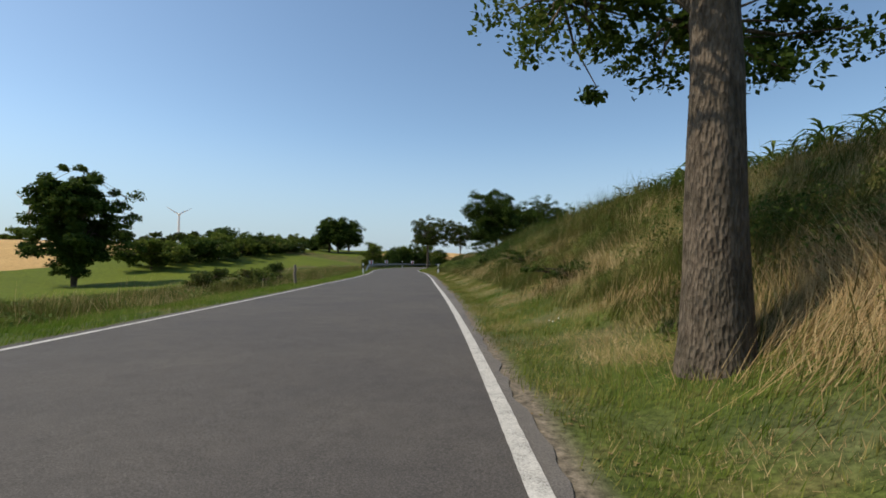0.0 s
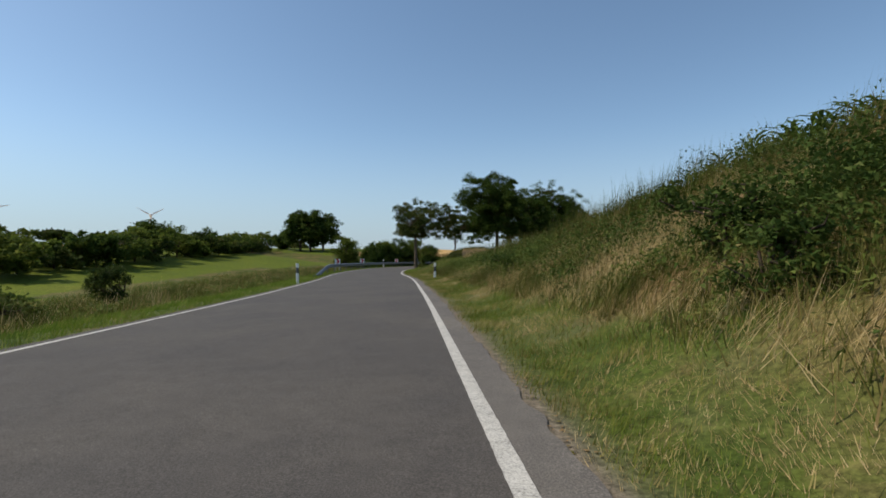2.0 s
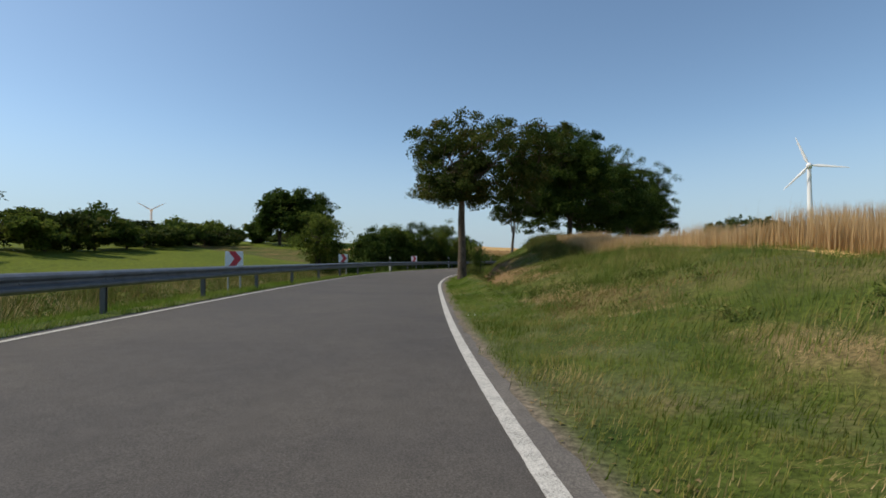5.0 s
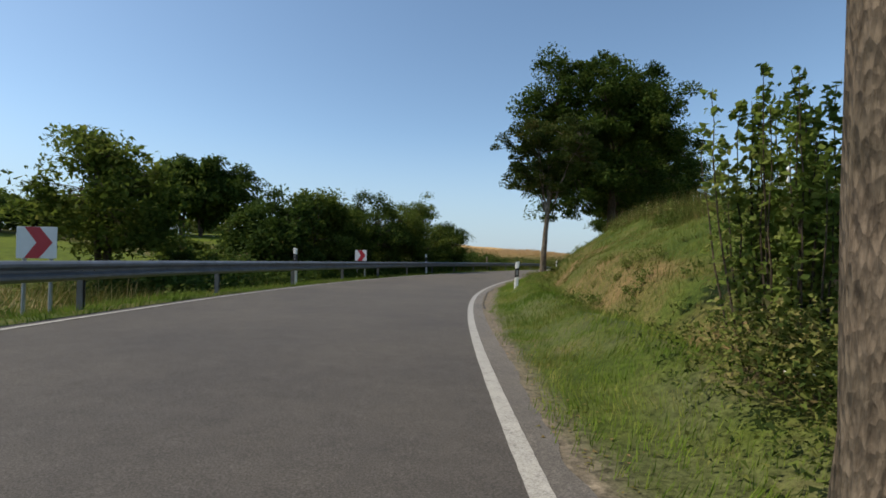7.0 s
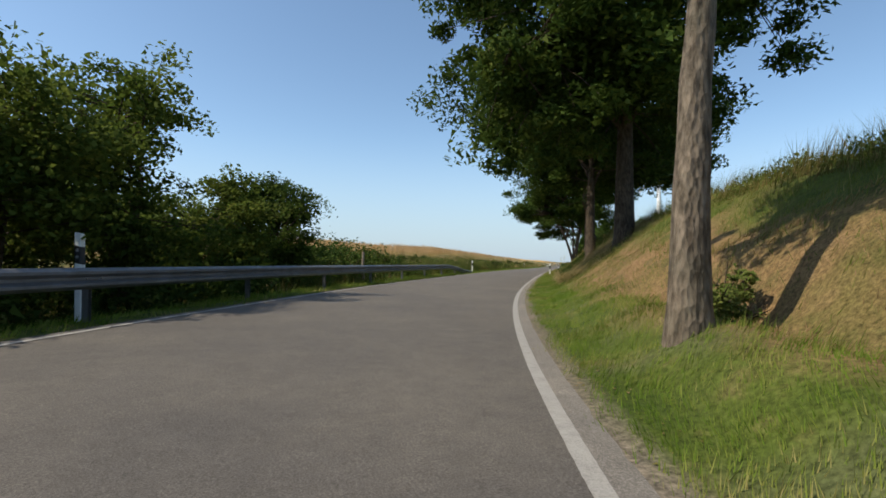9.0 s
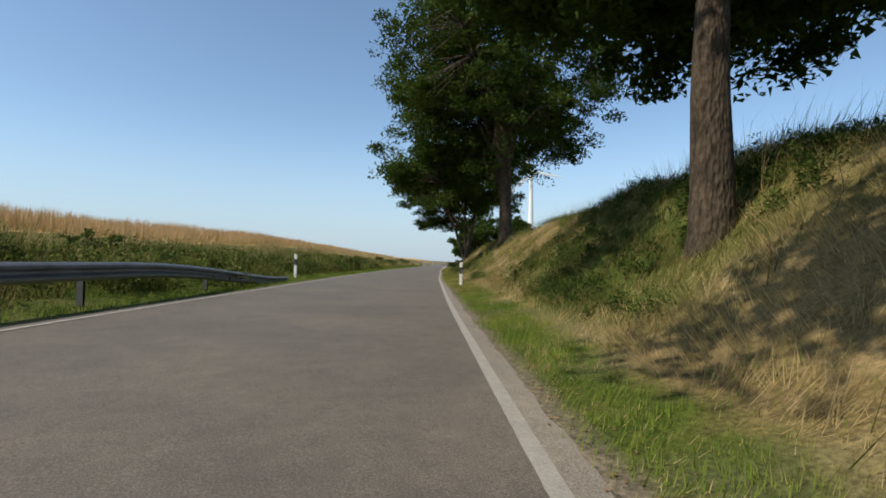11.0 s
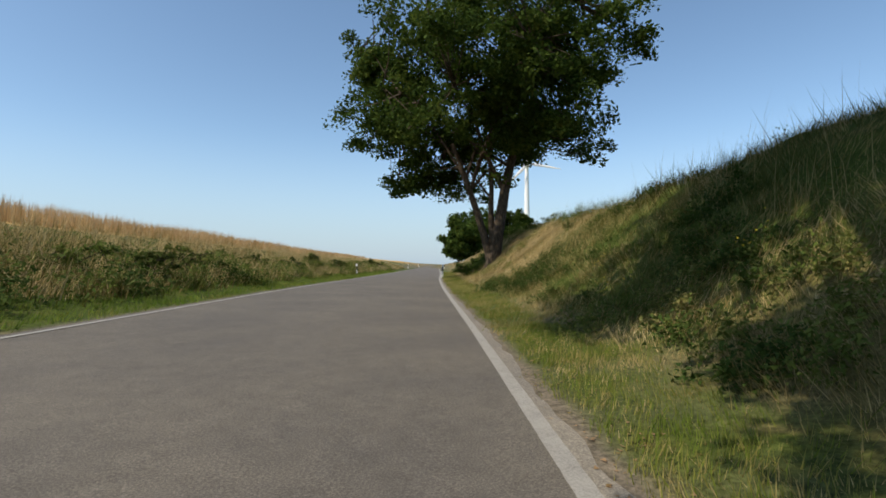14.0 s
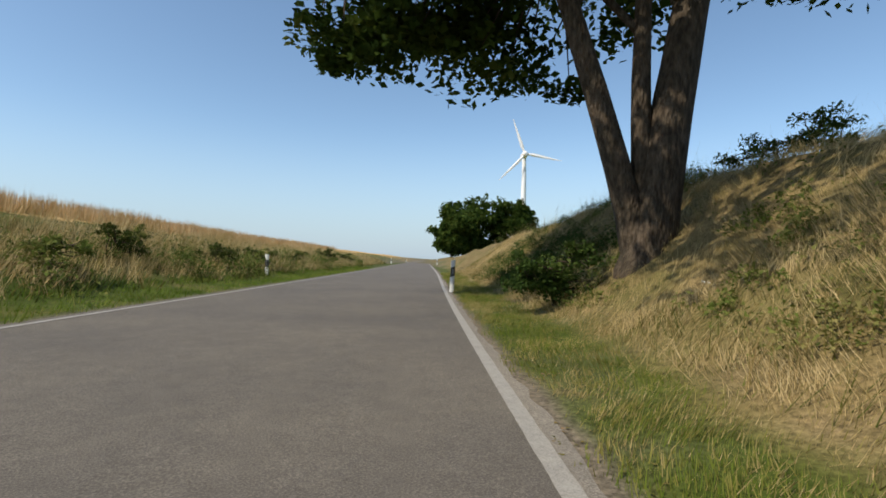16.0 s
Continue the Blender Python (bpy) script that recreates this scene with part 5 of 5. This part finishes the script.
q = RAIL_Y0
while q < RAIL_Y1 - 0.1:
    ys = np.linspace(q, min(q + 4.0, RAIL_Y1), 5)
    beam = part("rail_beam", w_beam(ys, RAIL_D, [rail_top(v) for v in ys]), GALV, rail)
    for along in (0.12, 2.0, 3.88):
        c = road_point(np.array([q + along]), RAIL_D + 0.028)[0]
        yaw = -math.degrees(math.atan2(float(np.interp(q, LY, TX)), float(np.interp(q, LY, TY))))
        bm = bmesh.new()
        bmesh.ops.create_cone(bm, cap_ends=True, segments=8, radius1=0.017, radius2=0.013, depth=0.022, matrix=pose(c[0], c[1], rail_top(q + along) - 0.155, 0, 0, yaw) @ pose(0, 0, 0, 0, 90, 0))
        part("bolt", bm, REFLECTOR, beam)
    c = road_point(np.array([q]), RAIL_D - 0.09)[0]
    low = gz(c[0], c[1]) - 0.3
    up = rail_top(q) - 0.03
    yaw = -math.degrees(math.atan2(float(np.interp(q, LY, TX)), float(np.interp(q, LY, TY))))
    if up - low > 0.4:
        bm = box_bm(0.10, 0.008, up - low, pose(c[0], c[1], (up + low) / 2, 0, 0, yaw) @ pose(0, 0.028, 0))
        box_bm(0.10, 0.008, up - low, pose(c[0], c[1], (up + low) / 2, 0, 0, yaw) @ pose(0, -0.028, 0), bm=bm)
        box_bm(0.008, 0.05, up - low, pose(c[0], c[1], (up + low) / 2, 0, 0, yaw) @ pose(-0.046, 0, 0), bm=bm)
        part("rail_post", bm, GALV_DULL, rail)
    q += 4.0


# ---- bend signs ----
def make_sign(x, y, face_yaw, low):
    ob = tagged(new("chevron_sign"), "square white sign with a red chevron behind the guard rail", "road sign", "bend signs")
    ob.matrix_basis = pose(x, y, low, 0, 0, face_yaw)
    s = 0.60
    panel = part("panel", box_bm(s, 0.02, 0.54, pose(0, 0, 0.27), 0.006), SIGN_WHITE, ob)
    bm = bmesh.new()
    for yy in (-0.0145,):
        pts = [(-0.18, 0.54), (0.04, 0.54), (0.24, 0.27), (0.04, 0.0), (-0.18, 0.0), (0.0, 0.27)]
        a = [bm.verts.new((px, yy, pz * 0.985 + 0.004)) for px, pz in pts]
        b = [bm.verts.new((px, yy + 0.003, pz * 0.985 + 0.004)) for px, pz in pts]
        bm.faces.new((a[0], a[5], a[2], a[1]))
        bm.faces.new((a[5], a[4], a[3], a[2]))
        for i in range(6):
            bm.faces.new((a[i], a[(i + 1) % 6], b[(i + 1) % 6], b[i]))
    part("chevron", bm, SIGN_RED, panel, "red chevron pointing along the bend")
    base = gz(x, y)
    for dx in (-0.2, 0.2):
        bm = bmesh.new()
        bmesh.ops.create_cone(bm, cap_ends=True, segments=12, radius1=0.03, radius2=0.03, depth=low + 0.5 - base + 0.3, matrix=pose(dx, 0.045, (0.5 + base - 0.3 - low) / 2))
        part("sign_post", bm, SIGN_BACK, ob)
    return ob


make_sign(-9.95, 79.7, 22, 0.84)
make_sign(-9.1, 96.3, 8, 0.95)
make_sign(-4.95, 112.85, -14, 0.98)


# ---- wind turbines ----
def make_turbine(x, y, base, hub, blade, face, turns, label):
    ob = tagged(new("wind_turbine"), label, "wind turbine", "wind turbines")
    ob.matrix_basis = pose(x, y, base, 0, 0, face)
    h = hub - base
    v, f = tube(np.stack([0 * np.linspace(0, 1, 8), 0 * np.linspace(0, 1, 8), np.linspace(0, h, 8)], -1), np.linspace(0.035 * h, 0.018 * h, 8), 16)
    part("tower", mesh_from("tower", v, f, TURBINE, True), TURBINE, ob)
    part("nacelle", box_bm(0.05 * h, 0.13 * h, 0.05 * h, pose(0, 0.02 * h, h), 0.008 * h), TURBINE, ob)
    bm = bmesh.new()
    bmesh.ops.create_uvsphere(bm, u_segments=12, v_segments=8, radius=0.028 * h, matrix=pose(0, -0.055 * h, h))
    hubob = part("hub", bm, TURBINE, ob)
    for a in turns:
        bm = bmesh.new()
        rows = []
        for k, (rr, wd, th) in enumerate(((0.02, 0.05, 0.05), (0.12, 0.055, 0.04), (0.22, 0.095, 0.03), (0.5, 0.07, 0.018), (0.8, 0.045, 0.01), (1.0, 0.012, 0.004))):
            m = pose(0, -0.055 * h, h, 0, -a, 0)
            rows.append([bm.verts.new(m @ Vector((rr * blade, sy * th * blade, sx * wd * blade))) for sx, sy in ((-0.35, 0), (0, -0.5), (0.65, 0), (0, 0.5))])
        for ra, rb in zip(rows, rows[1:]):
            for i in range(4):
                bm.faces.new((ra[i], ra[(i + 1) % 4], rb[(i + 1) % 4], rb[i]))
        bm.faces.new(rows[-1])
        bm.faces.new(rows[0][::-1])
        part("blade", bm, TURBINE, hubob)


make_turbine(261, 414, 0, 66.5, 22.5, -35, (110, -10, 226), "white wind turbine far beyond the fields")
make_turbine(-346, 445, 0, 47, 15, 40, (135, 15, 255), "small white wind turbine on the hazy horizon")
make_turbine(-250, 507, 0, 47, 13, 30, (150, 30, 270), "small white wind turbine on the hazy horizon")


# ---- fence post in the verge ----
def make_stake(x, y, h):
    ob = tagged(new("wooden_stake"), "weathered wooden fence stake in tall grass", "fence post")
    ob.location = on_ground(x, y, 0.1)
    r = np.random.default_rng(int(x * 10) % 97 + 5)
    z = np.linspace(0, h + 0.1, 6)
    v, f = tube(np.stack([0.02 * r.normal(0, 1, 6), 0.02 * r.normal(0, 1, 6), z], -1), np.linspace(0.075, 0.065, 6), 10, 0.12, 3)
    v = np.concatenate([v, [[0, 0, h + 0.12]]])
    me = mesh_from("stake", v, f, WOOD, True)
    part("stake", me, WOOD, ob)
    cap = bmesh.new()
    bmesh.ops.create_cone(cap, cap_ends=True, segments=10, radius1=0.066, radius2=0.05, depth=0.03, matrix=pose(0, 0, h + 0.11))
    part("stake_top", cap, WOOD, ob)


make_stake(-7.5, 27.6, 1.0)
make_stake(5.35, 135.8, 1.5 - gz(5.35, 135.8))
